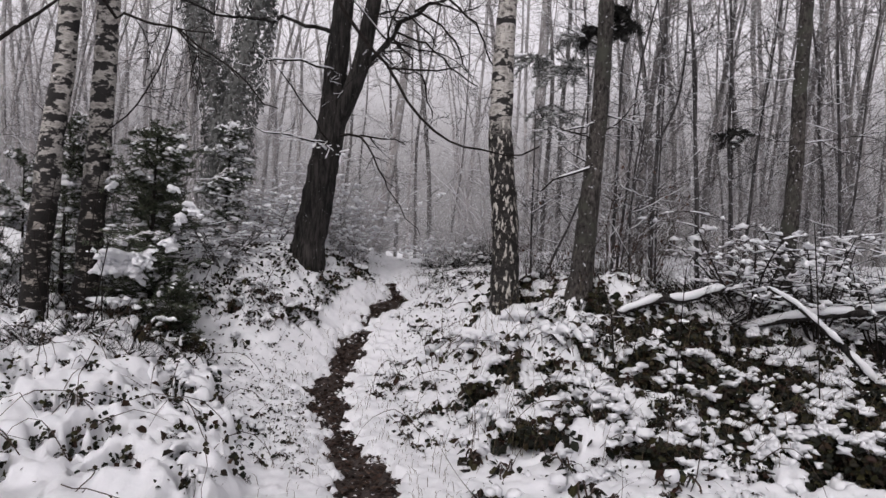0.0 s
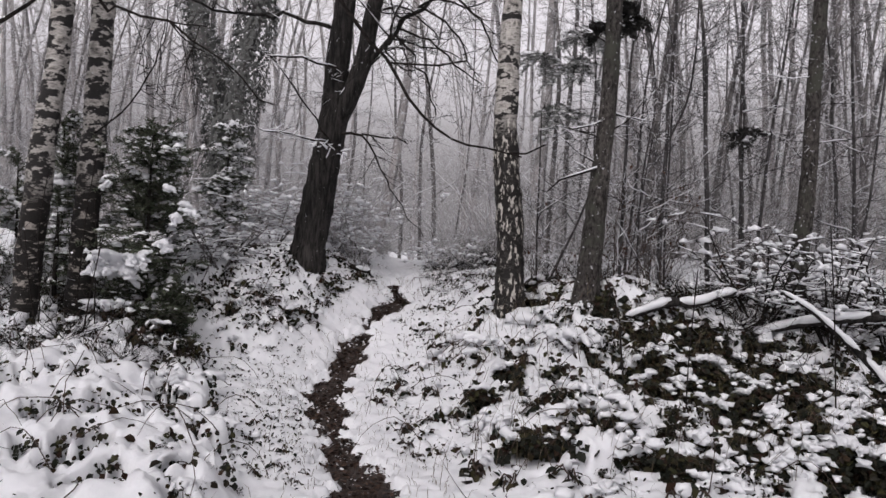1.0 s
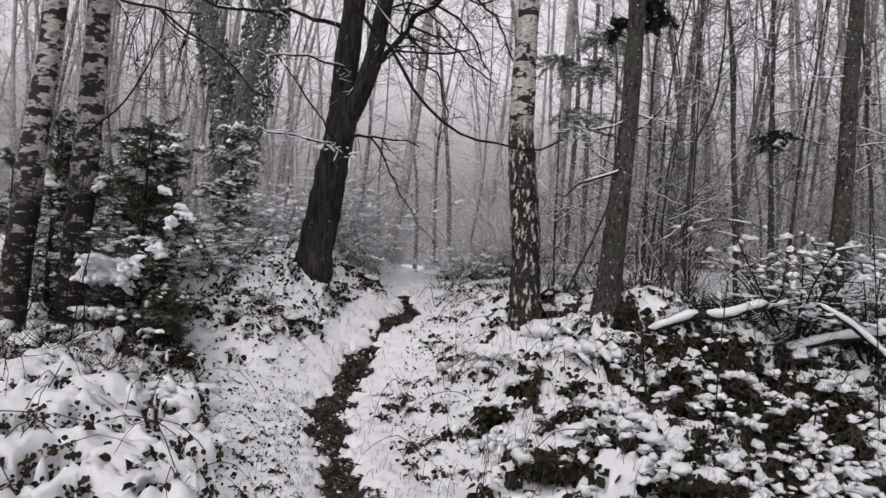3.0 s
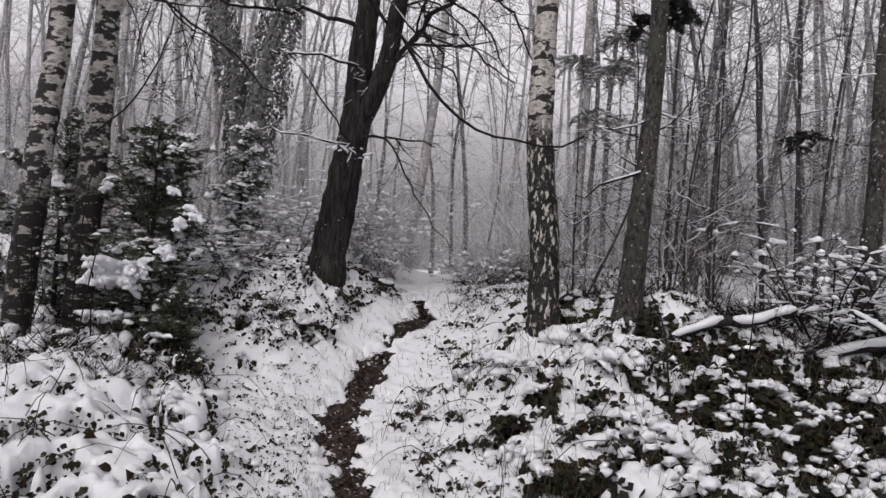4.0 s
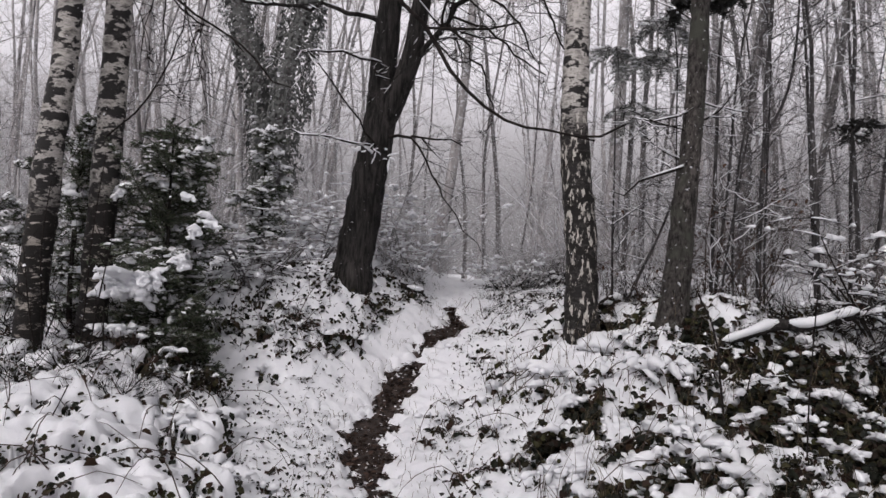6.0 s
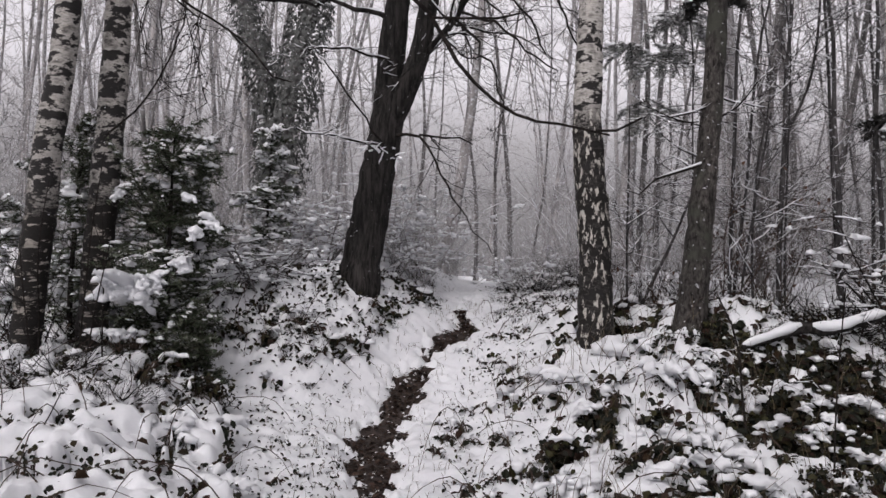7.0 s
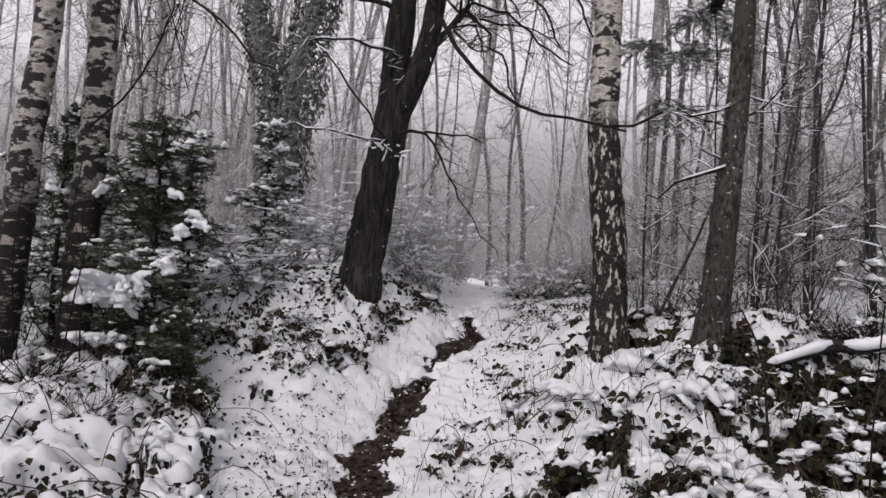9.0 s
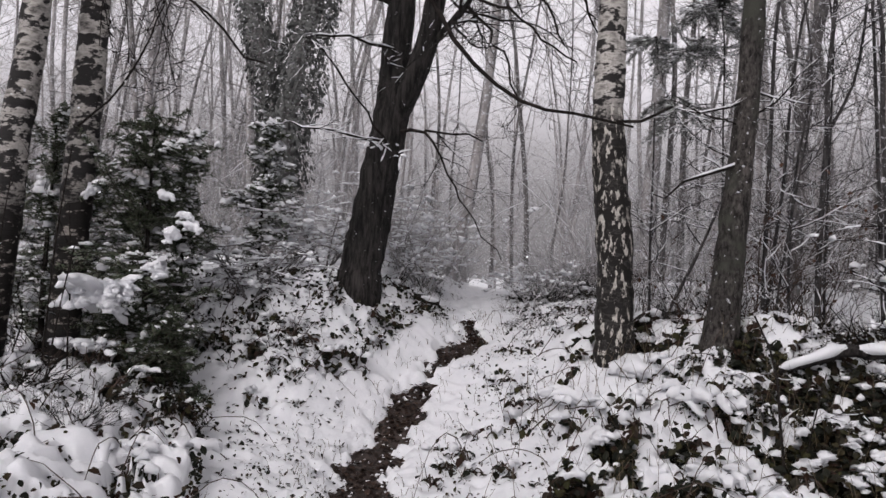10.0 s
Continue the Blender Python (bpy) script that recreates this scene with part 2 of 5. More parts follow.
def leafiness(x, y):
    """0 to 1: how far the brambles on the banks stand clear of the snow."""
    mix = 0.4 * fractal(x, y, 1.5, 21) + 0.6 * fractal(x, y, 4.5, 22)
    core = 0.20 * np.exp(-((x - 2.2) ** 2 / 1.0 + (y - 6.25) ** 2 / 0.45)) + 0.16 * np.exp(-((x - 1.9) ** 2 / 1.2 + (y - 5.4) ** 2 / 0.15))
    core = core + 0.24 * np.exp(-((x - 2.7) ** 2 / 0.6 + (y - 7.1) ** 2 / 0.12)) + 0.14 * np.exp(-((x - 3.2) ** 2 + (y - 6.1) ** 2))
    core = core + 0.06 * np.exp(-((x - 0.45) ** 2 / 0.12 + (y - 6.1) ** 2 / 0.25))
    core = core + 0.13 * np.exp(-((x - 1.4) ** 2 / 0.14 + (y - 5.75) ** 2 / 0.06))
    front = np.interp(x, [0.2, 0.7, 1.25, 1.6, 2.0], [5.75, 5.6, 5.5, 5.15, 5.05])
    core = core - np.interp(x, [1.2, 1.9], [0.09, 0.03]) * np.exp(-np.maximum(0, y - front - 0.06) ** 2 / 0.03)
    rim = 0.12 * np.exp(-((x - bank_rim(y) + 0.10) / 0.13) ** 2) + 0.10 * np.exp(-((x + 3.0) ** 2 / 0.4 + (y - 5.9) ** 2 / 0.9)) - 0.095
    return step01((mix + np.where(x < -0.7, rim, np.minimum(core, 0.3)) - 0.53) / 0.07)


TABLES = {}


def table(seed):
    if seed not in TABLES:
        TABLES[seed] = np.random.RandomState(seed).rand(256, 256)
    return TABLES[seed]


def fractal(x, y, scale, seed):
    """Smooth value noise on arrays."""
    tab = table(seed)
    out, amp, tot = 0, 1.0, 0
    for o in range(3):
        xs, ys = x * scale * 2 ** o + 40.3, y * scale * 2 ** o + 17.7
        xi, yi = np.floor(xs).astype(int), np.floor(ys).astype(int)
        u, v = xs - xi, ys - yi
        u, v = u * u * (3 - 2 * u), v * v * (3 - 2 * v)
        g = lambda a, b: tab[a % 256, b % 256]
        out = out + amp * ((g(xi, yi) * (1 - u) + g(xi + 1, yi) * u) * (1 - v) + (g(xi, yi + 1) * (1 - u) + g(xi + 1, yi + 1) * u) * v)
        tot += amp
        amp *= 0.5
    return out / tot


def sheet(name, xs, ys, height, m, label, category):
    X, Y = np.meshgrid(xs, ys)
    Z = height(X, Y)
    v = np.stack([X, Y, Z], -1).reshape(-1, 3)
    nx, ny = len(xs), len(ys)
    i = np.arange(nx * ny).reshape(ny, nx)
    f = np.stack([i[:-1, :-1], i[:-1, 1:], i[1:, 1:], i[1:, :-1]], -1).reshape(-1, 4)
    me = bpy.data.meshes.new(name)
    me.from_pydata(v.tolist(), [], f.tolist())
    me.materials.append(m)
    me.polygons.foreach_set("use_smooth", [True] * len(me.polygons))
    return tagged(new(name, me), label, category, kind="structure")


def grade(near_lo, near_hi, step, far_lo, far_hi):
    """Coordinates, even in the near stretch and ever wider apart beyond."""
    mid = list(np.arange(near_lo, near_hi, step))
    lo, hi, s = [], [], step
    x = near_lo
    while x > far_lo:
        s *= 1.25
        x -= s
        lo.append(max(x, far_lo))
    x, s = mid[-1], step
    while x < far_hi:
        s *= 1.25
        x += s
        hi.append(min(x, far_hi))
    return np.array(lo[::-1] + mid + hi)


def soil_height(x, y):
    return ground_z(x, y) + 0.03 * (fractal(x, y, 9, 1) - 0.5) - 0.01


def cushions(x, y, cell, seed):
    """Rounded cushions of snow side by side: height 0 to 1, and each cushion's own random number."""
    jx, jy, rn = table(seed + 100), table(seed + 200), table(seed + 300)
    xs, ys = x / cell + 64.0, y / cell + 64.0
    best, second, own = np.full(np.shape(x), 9.0), np.full(np.shape(x), 9.0), np.zeros(np.shape(x))
    xi, yi = np.floor(xs).astype(int), np.floor(ys).astype(int)
    for i in (-1, 0, 1):
        for j in (-1, 0, 1):
            a, b = (xi + i) % 128, (yi + j) % 128
            d = np.hypot(xi + i + jx[a, b] - xs, yi + j + jy[a, b] - ys)
            near = d < best
            second = np.where(near, best, np.minimum(second, d))
            own = np.where(near, rn[a, b], own)
            best = np.where(near, d, best)
    return np.sqrt(np.clip((second - best) * 1.15, 0, 1)), own


def snow_height(x, y):
    d = np.abs(x - np.interp(y, PATH_Y, PATH_X))
    w = np.interp(y, PATH_Y, PATH_W) * 0.5
    rag = fractal(x, y, 5, 2) - 0.5 + 0.9 * (fractal(x, y, 9, 9) - 0.5) + 0.9 * (fractal(x, y, 18, 3) - 0.5) + 0.5 * (fractal(x, y, 40, 8) - 0.5)
    edge = (d - w) / 0.09 + rag * 2.8
    edge = np.where(w > 0.02, edge, 1.0 + rag)
    thick = 0.055 * step01(edge * 0.5 + 0.5) - 0.035 * step01(0.5 - edge * 0.8)
    lumps = 0.10 * (fractal(x, y, 1.6, 4) - 0.45) + 0.075 * (fractal(x, y, 5, 5) - 0.5)
    off = step01((d - w - 0.05) / 0.5)
    fade = 1 - step01((np.abs(y) - 14) / 10)
    wx, wy = x + 0.20 * (fractal(x, y, 4, 11) - 0.5), y + 0.20 * (fractal(x, y, 4, 12) - 0.5)
    c1, own1 = cushions(wx, wy, 0.20, 13)
    c2, own2 = cushions(wx, wy, 0.11, 14)
    rim = bank_rim(y)
    leafy_zone = leafiness(x, y)
    bank = step01((rim - x + 0.25 * (fractal(x, y, 3.0, 41) - 0.5)) / 0.16) * (1 - step01((y - 7.7) / 0.5)) * step01((y - 2) / 2)
    rise = 0.20 * step01((rim - x - 0.1) / 0.9) * step01((y - 4.2) / 1.2) * (1 - step01((y - 6.9) / 0.6))
    drape = 0.20 * (fractal(x, y, 1.8, 15) - 0.42) + 0.13 * (fractal(wx, wy, 4.8, 35) - 0.45)
    c3, own3 = cushions(wx + 0.3, wy, 0.29, 16)
    puff = 0.11 + 0.7 * drape + 0.09 * c3 * (0.2 + 0.8 * own3) + 0.08 * c1 * (0.35 + 0.65 * own1) + 0.03 * c2
    pit = np.clip(c2 * 2.2 - 0.4, 0, 1)
    hole = np.where((own1 < 0.13) | (own2 < 0.19), 1.0, 0.0) * pit
    puff = puff + rise - np.maximum(hole, leafy_zone) * (0.25 + rise)
    side = np.interp(y, PATH_Y, PATH_X) - x
    mid = step01((side - w - 0.22) / 0.25) * step01((y - 7.3) / 0.4) * (1 - step01((y - 10.0) / 0.8)) * (1 - bank)
    low = 0.025 * c1 * own1 + 0.025 * c2 + 0.02
    right = step01((x - np.interp(y, [4, 5.2, 5.6, 7, 9.4], [0.9, 0.6, 0.1, 0.05, 0.05])) / 0.5) * (1 - step01((y - 8.7) / 1.0)) * step01((y - 3) / 1.5)
    gap = step01((fractal(wx, wy, 6.0, 32) - 0.62) / 0.04)
    puff_r = (0.07 + drape + 0.05 * c1 * (0.35 + 0.65 * own1) - 0.20 * gap) * (1 - leafy_zone) * np.interp(y, [5.0, 5.9], [0.5, 1.0]) - 0.07 * leafy_zone
    right = right * (1 - 0.75 * np.exp(-((x - 0.62) ** 2 / 0.10 + (y - 7.95) ** 2 / 0.28)))
    lumps = lumps + bank * puff + mid * (low - 0.2 * np.where(own2 < 0.13, 1.0, 0.0) * pit) + right * puff_r
    return ground_z(x, y) + thick + lumps * off * fade + (0.065 - 0.04 * np.maximum(bank, right)) * (fractal(x, y, 14, 6) - 0.5) * fade


xs = grade(-4.2, 4.2, 0.024, -150, 150)
ys = np.concatenate([grade(-6.0, 4.2, 0.09, -90, 4.2)[:-1], grade(4.2, 11.0, 0.024, 4.2, 160)])
sheet("ground", grade(-4.2, 4.2, 0.06, -150, 150), np.concatenate([grade(-6.0, 3.6, 0.15, -90, 3.6)[:-1], grade(3.6, 12.5, 0.06, 3.6, 160)]), soil_height, MUD,
      "dark muddy forest soil bared along a narrow footpath", "ground")
sheet("snow_cover", xs, ys, snow_height, SNOW, "thin uneven white snow over the forest floor", "snow")


def top(x, y):
    return float(snow_height(np.array([x]), np.array([y]))[0])


def soil(x, y):
    return float(ground_z(np.array([x]), np.array([y]))[0])


# ---- trees ----
def wander(rng, p, d, length, n, bend, lift):
    """A crooked line of n pieces from p towards d."""
    pts, p, d = [Vector(p)], Vector(p), Vector(d).normalized()
    for _ in range(n):
        d = (d + Vector((rng.uniform(-1, 1), rng.uniform(-1, 1), rng.uniform(-1, 1))) * bend + Vector((0, 0, lift))).normalized()
        p = p + d * (length / n)
        pts.append(p.copy())
    return pts


def snow_line(geo, pts, rad, rng, keep=0.8, deep=1.0):
    """Snow lying along the upper side of a branch, with gaps."""
    run, rr = [], []
    for k in range(len(pts)):
        q = Vector(pts[k])
        d = Vector(pts[min(k + 1, len(pts) - 1)]) - Vector(pts[max(k - 1, 0)])
        level = math.hypot(d.x, d.y) / max(d.length, 1e-6)
        if level > 0.55 and rng.random() < keep:
            h = (rad[k] * 0.75 + 0.0028 * deep) * rng.uniform(0.7, 1.25)
            run.append((q.x, q.y, q.z + rad[k] * 0.7 + h * 0.4))
            rr.append(h)
        else:
            if len(run) > 1:
                rr[-1] *= 0.3
                geo.tube(run, rr, 4)
            run, rr = [], []
    if len(run) > 1:
        rr[0] *= 0.3
        rr[-1] *= 0.3
        geo.tube(run, rr, 4)


def branch(geo, snow, rng, p, d, length, r, level, bend=0.27, lift=0.03, kids=5, keep=0.6, spread=0.9, deep=1.0):
    n = min(max(4 if level else 3, int(length / 0.11)), 9 if level else 5)
    pts = wander(rng, p, d, length, n, bend, lift)
    rad = [r * (1 - 0.75 * k / n) for k in range(n + 1)]
    geo.tube(pts, rad, 5 if r > 0.02 else 3, cap=False)
    if snow is not None:
        snow_line(snow, pts, rad, rng, keep, deep)
    if level <= 0:
        return
    for k in range(kids):
        i = rng.randint(1, n)
        a = pts[i] - pts[i - 1]
        side = a.cross(Vector((rng.uniform(-1, 1), rng.uniform(-1, 1), rng.uniform(-1, 1)))).normalized()
        branch(geo, snow, rng, pts[i - 1].lerp(pts[i], rng.random()), a.normalized() + side * spread, length * rng.uniform(0.35, 0.6),
               max(rad[i] * 0.55, 0.0025), level - 1, bend, lift, max(2, kids - 1), keep, spread, deep)


def stem_tree(name, line, rad, m, label, seed, limbs, sides=12, group="", category="tree", foot=1.5, twig_m=None, snow_deep=1.0, flare=True):
    """A tree from its trunk's line; limbs: (height share, direction, length, radius, level)."""
    rng = random.Random(seed)
    at = (line[0][0], line[0][1], soil(line[0][0], line[0][1]))
    ob = thing(name, at, label, category, group)
    pts, rr = smooth_line([Vector(p) - Vector(at) for p in line], rad, 0.06 if sides > 10 else 0.12)
    if flare:
        for k, q in enumerate(pts):
            rr[k] *= 1 + (foot - 1) * math.exp(-max(q.z, 0) / 0.16)
    rr = [r * rng.uniform(0.96, 1.04) for r in rr]
    g = Geo()
    g.tube(pts, rr, sides, rough=0.09 if sides > 10 else 0.0)
    part("trunk", g, m, ob)
    for share, d, length, r, level in limbs:
        i = min(len(pts) - 1, int(share * (len(pts) - 1)))
        b, s = Geo(), Geo()
        branch(b, s if snow_deep else None, rng, pts[i], d, length, r, level, deep=snow_deep)
        limb = (part if r > 0.013 else stuff)("branch", b, twig_m or m, ob)
        if s.v:
            stuff("snow", s, SNOW, limb)
    return ob, pts, rr, rng


def limb_set(rng, n, lo, hi, length, r, level, up=0.3):
    out = []
    for _ in range(n):
        a = rng.random() * 6.28
        out.append((rng.uniform(lo, hi), (math.cos(a), math.sin(a), up + rng.uniform(-0.2, 0.4)), length * rng.uniform(0.6, 1.2), r * rng.uniform(0.7, 1.2), level))
    return out



# the misty distance, far behind the trees: a glowing ring with the haze painted on as a ramp
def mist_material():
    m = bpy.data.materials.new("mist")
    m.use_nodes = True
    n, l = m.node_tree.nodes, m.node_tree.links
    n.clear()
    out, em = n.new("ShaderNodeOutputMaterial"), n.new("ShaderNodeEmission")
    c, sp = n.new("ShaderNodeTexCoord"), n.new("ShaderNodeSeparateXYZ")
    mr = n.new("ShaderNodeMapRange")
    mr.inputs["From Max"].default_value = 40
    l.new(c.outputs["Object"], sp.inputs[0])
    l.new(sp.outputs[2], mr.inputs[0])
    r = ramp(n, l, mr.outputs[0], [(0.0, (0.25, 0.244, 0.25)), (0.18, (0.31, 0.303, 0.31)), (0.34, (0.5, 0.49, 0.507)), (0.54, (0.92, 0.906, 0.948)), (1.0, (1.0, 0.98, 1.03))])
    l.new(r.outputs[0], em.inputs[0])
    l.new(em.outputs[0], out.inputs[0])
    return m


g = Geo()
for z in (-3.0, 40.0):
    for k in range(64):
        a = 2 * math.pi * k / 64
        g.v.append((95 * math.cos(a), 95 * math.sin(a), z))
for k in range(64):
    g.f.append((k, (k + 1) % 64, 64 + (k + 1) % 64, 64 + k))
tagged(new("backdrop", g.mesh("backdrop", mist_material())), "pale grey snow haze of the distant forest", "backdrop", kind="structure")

# the old twin-stemmed tree beside the path
R = random.Random(5)
big, bp, br, brng = stem_tree("twin_stemmed_tree", [(-1.52, 8.94, 1.00), (-1.48, 8.95, 1.40), (-1.41, 8.96, 1.89), (-1.34, 8.97, 2.32), (-1.28, 8.98, 2.72), (-1.26, 9.00, 3.36), (-1.21, 9.01, 4.03), (-1.18, 9.03, 4.77), (-1.20, 9.06, 5.86)],
    [0.178, 0.178, 0.172, 0.162, 0.15, 0.125, 0.112, 0.095, 0.06], BARK_DARK, "old dark forked tree leaning over the footpath", 5,
    [(0.75, (-0.8, 0.4, 0.5), 1.6, 0.018, 3), (0.8, (0.5, -0.2, 0.9), 1.4, 0.018, 3), (0.9, (0.8, -0.2, 0.4), 1.4, 0.016, 3), (0.45, (0.8, -0.2, 0.1), 0.6, 0.006, 2), (0.42, (-0.7, -0.4, 0.1), 0.5, 0.006, 2), (0.44, (0.6, 0.5, -0.1), 0.7, 0.006, 2), (0.43, (-0.3, -0.8, 0.3), 0.4, 0.005, 2)], sides=20, foot=1.15, twig_m=TWIG)
at = Vector(big.location)
g = Geo()
pts, rr = smooth_line([Vector(p) - at for p in ((-1.30, 8.95, 2.59), (-1.17, 8.93, 2.84), (-0.99, 8.90, 3.32), (-0.92, 8.88, 3.71), (-0.86, 8.87, 4.07), (-0.76, 8.89, 4.79), (-0.63, 8.91, 5.81))], [0.10, 0.105, 0.097, 0.088, 0.08, 0.06, 0.03], 0.06)
g.tube(pts, rr, 16, rough=0.09)
part("second_stem", g, BARK_DARK, big)


def drawn_limb(owner, line, rad, m, rng, kids=7, klen=(0.4, 0.9), drop=(-0.5, 0.8), keep=0.35, level=1):
    """A limb along a given line, with side twigs of its own and snow on it."""
    g, s, base = Geo(), Geo(), Vector(owner.location)
    pts, rr = smooth_line([Vector(p) - base for p in line], rad, 0.1)
    ph, sway = rng.random() * 90, min(0.07, 5.0 * rr[len(rr) // 2] + 0.01) if kids else 0.012
    pts = [p + Vector((noise.noise(Vector((ph + k * 0.9, 0, 0))), noise.noise(Vector((ph, k * 0.9, 0))), noise.noise(Vector((ph, 0, k * 0.9))))) * sway * min(1, k / 3) + Vector((rng.uniform(-1, 1), rng.uniform(-1, 1), rng.uniform(-1, 1))) * 0.004 for k, p in enumerate(pts)]
    g.tube(pts, rr, 6)
    snow_line(s, pts, rr, rng, keep)
    tw = Geo()
    for k in range(kids):
        i = rng.randint(len(pts) // 4, len(pts) - 1)
        branch(tw, s, rng, pts[i], (rng.uniform(-1, 1), rng.uniform(-1, 0.6), rng.uniform(*drop)), rng.uniform(*klen), max(rr[i] * 0.5, 0.003), level, kids=4, keep=keep)
    limb = part("branch", g, m, owner)
    if tw.v:
        stuff("twig_tangle", tw, m, limb)
    if s.v:
        stuff("snow", s, SNOW, limb)
    return limb


drawn_limb(big, ((-0.93, 8.87, 3.34), (-0.70, 8.81, 3.58), (-0.55, 8.76, 3.76), (-0.38, 8.67, 3.90), (-0.06, 8.57, 4.02)), (0.036, 0.03, 0.025, 0.021, 0.016), BARK_DARK, R, 9, (0.5, 1.2), (-0.8, 0.6), level=2)
drawn_limb(big, ((-1.32, 9.01, 3.71), (-1.49, 8.86, 3.75), (-1.80, 8.65, 3.73), (-2.16, 8.45, 3.70), (-2.42, 8.35, 3.72), (-2.84, 8.25, 3.83)), (0.028, 0.022, 0.018, 0.015, 0.013, 0.01), BARK_DARK, R, 8, (0.4, 0.8), (-0.8, 0.8))
drawn_limb(big, ((-1.16, 8.83, 2.57), (-0.94, 8.73, 2.57), (-0.78, 8.63, 2.35), (-0.65, 8.62, 2.09), (-0.48, 8.61, 1.81), (-0.24, 8.61, 1.52)), (0.016, 0.013, 0.010, 0.008, 0.006, 0.004), TWIG, R, 6, (0.2, 0.5), (-0.7, 0.1))
drawn_limb(big, ((-0.94, 8.73, 2.57), (-0.70, 8.63, 2.54), (-0.45, 8.63, 2.48)), (0.011, 0.009, 0.006), TWIG, R, 4, (0.2, 0.4), (-0.6, 0.3))
drawn_limb(big, ((-1.27, 8.77, 2.46), (-1.39, 8.53, 2.66), (-1.55, 8.43, 2.89), (-1.73, 8.44, 3.11), (-1.86, 8.44, 3.31)), (0.011, 0.009, 0.008, 0.006, 0.004), TWIG, R, 5, (0.3, 0.5), (-0.3, 0.6))
drawn_limb(big, ((-1.31, 8.77, 2.48), (-1.49, 8.52, 2.48), (-1.76, 8.42, 2.51), (-1.99, 8.42, 2.56)), (0.012, 0.01, 0.008, 0.005), TWIG, R, 6, (0.2, 0.5), (-0.4, 0.3), 0.9)
drawn_limb(big, ((-1.26, 8.85, 3.27), (-1.43, 8.64, 3.29), (-1.71, 8.54, 3.31), (-1.91, 8.44, 3.30)), (0.014, 0.012, 0.01, 0.006), TWIG, R, 6, (0.3, 0.6), (-0.5, 0.3), 0.8)
for line in (((-0.64, 8.76, 3.62), (-0.44, 8.65, 3.39), (-0.27, 8.65, 3.10), (-0.17, 8.64, 2.78)), ((-0.38, 8.67, 3.90), (-0.11, 8.56, 3.72), (0.08, 8.56, 3.48), (0.16, 8.55, 3.25)), ((-0.61, 8.76, 3.69), (-0.27, 8.56, 3.53), (-0.00, 8.56, 3.32), (0.27, 8.55, 3.10)), ((-0.06, 8.57, 4.02), (0.23, 8.47, 3.75), (0.41, 8.46, 3.38), (0.52, 8.45, 3.02)),
             ((-0.69, 8.76, 3.57), (-0.64, 8.66, 3.84), (-0.50, 8.57, 4.06)), ((-0.41, 8.67, 3.89), (-0.24, 8.57, 3.98), (0.06, 8.57, 3.91), (0.31, 8.47, 3.92)), ((-0.84, 8.76, 3.86), (-0.61, 8.67, 3.90), (-0.37, 8.56, 3.77), (-0.16, 8.56, 3.49))):
    drawn_limb(big, line, [0.013, 0.011, 0.009, 0.006][:len(line)], TWIG, R, 8, (0.25, 0.7), (-1.0, 0.3), 0.12, 2)
# a burr with snow caught in it, where shoots sprout below the fork
g = Geo()
for _ in range(17):
    dx = R.uniform(-0.16, 0.15)
    q = Vector((-1.27, 8.80, 2.42)) - at + Vector((dx, -0.03, R.uniform(-0.04, 0.05) - 0.25 * dx))
    run = wander(R, q, (R.uniform(-1, 1), -0.2, R.uniform(-0.8, 0.5)), R.uniform(0.03, 0.13), 5, 0.5, -0.05)
    w = R.uniform(0.005, 0.016)
    g.tube(run, [w * 0.5, w, w * R.uniform(0.6, 1.3), w, w * 0.8, w * 0.3], 7, True, 0.9, 0.3)
stuff("burr_snow", g, SNOW, big, "clump of snow caught below the fork")

# birches
R = random.Random(8)
stem_tree("birch", [(0.66, 8.28, 0.50), (0.65, 8.29, 0.78), (0.64, 8.30, 1.32), (0.61, 8.30, 1.78), (0.56, 8.30, 2.25), (0.53, 8.31, 2.57), (0.53, 8.31, 2.94), (0.53, 8.32, 3.36), (0.55, 8.33, 3.9), (0.58, 8.36, 4.7), (0.57, 8.4, 5.7)],
    [0.145, 0.143, 0.14, 0.135, 0.128, 0.118, 0.112, 0.106, 0.098, 0.08, 0.055], BIRCH, "white birch with black furrowed lower bark, among snowy brambles", 8,
    limb_set(R, 5, 0.7, 0.95, 1.2, 0.02, 2), sides=18, foot=1.2, twig_m=TWIG, group="birches")
stem_tree("birch", [(-3.51, 6.96, 0.73), (-3.48, 6.98, 1.25), (-3.43, 6.99, 1.82), (-3.40, 7.00, 2.27), (-3.33, 7.02, 2.77), (-3.29, 7.03, 3.39), (-3.25, 7.05, 4.10), (-3.25, 7.07, 4.81)],
    [0.108, 0.11, 0.11, 0.1, 0.094, 0.088, 0.08, 0.07], BIRCH_DARK, "slanting white birch with black patches behind snowy brambles", 9,
    limb_set(R, 4, 0.75, 0.95, 1.2, 0.015, 2), sides=18, foot=1.2, twig_m=TWIG, group="birches")
birch_b, _, _, _ = stem_tree("birch", [(-3.24, 7.36, 0.60), (-3.21, 7.38, 1.35), (-3.18, 7.40, 2.00), (-3.15, 7.42, 2.65), (-3.13, 7.44, 3.51), (-3.11, 7.46, 4.26), (-3.12, 7.47, 5.01)],
    [0.115, 0.112, 0.11, 0.105, 0.1, 0.09, 0.08], BIRCH_DARK, "white birch with black patches, half hidden behind a young fir", 10,
    limb_set(R, 4, 0.75, 0.95, 1.2, 0.015, 2), sides=18, foot=1.2, twig_m=TWIG, group="birches")

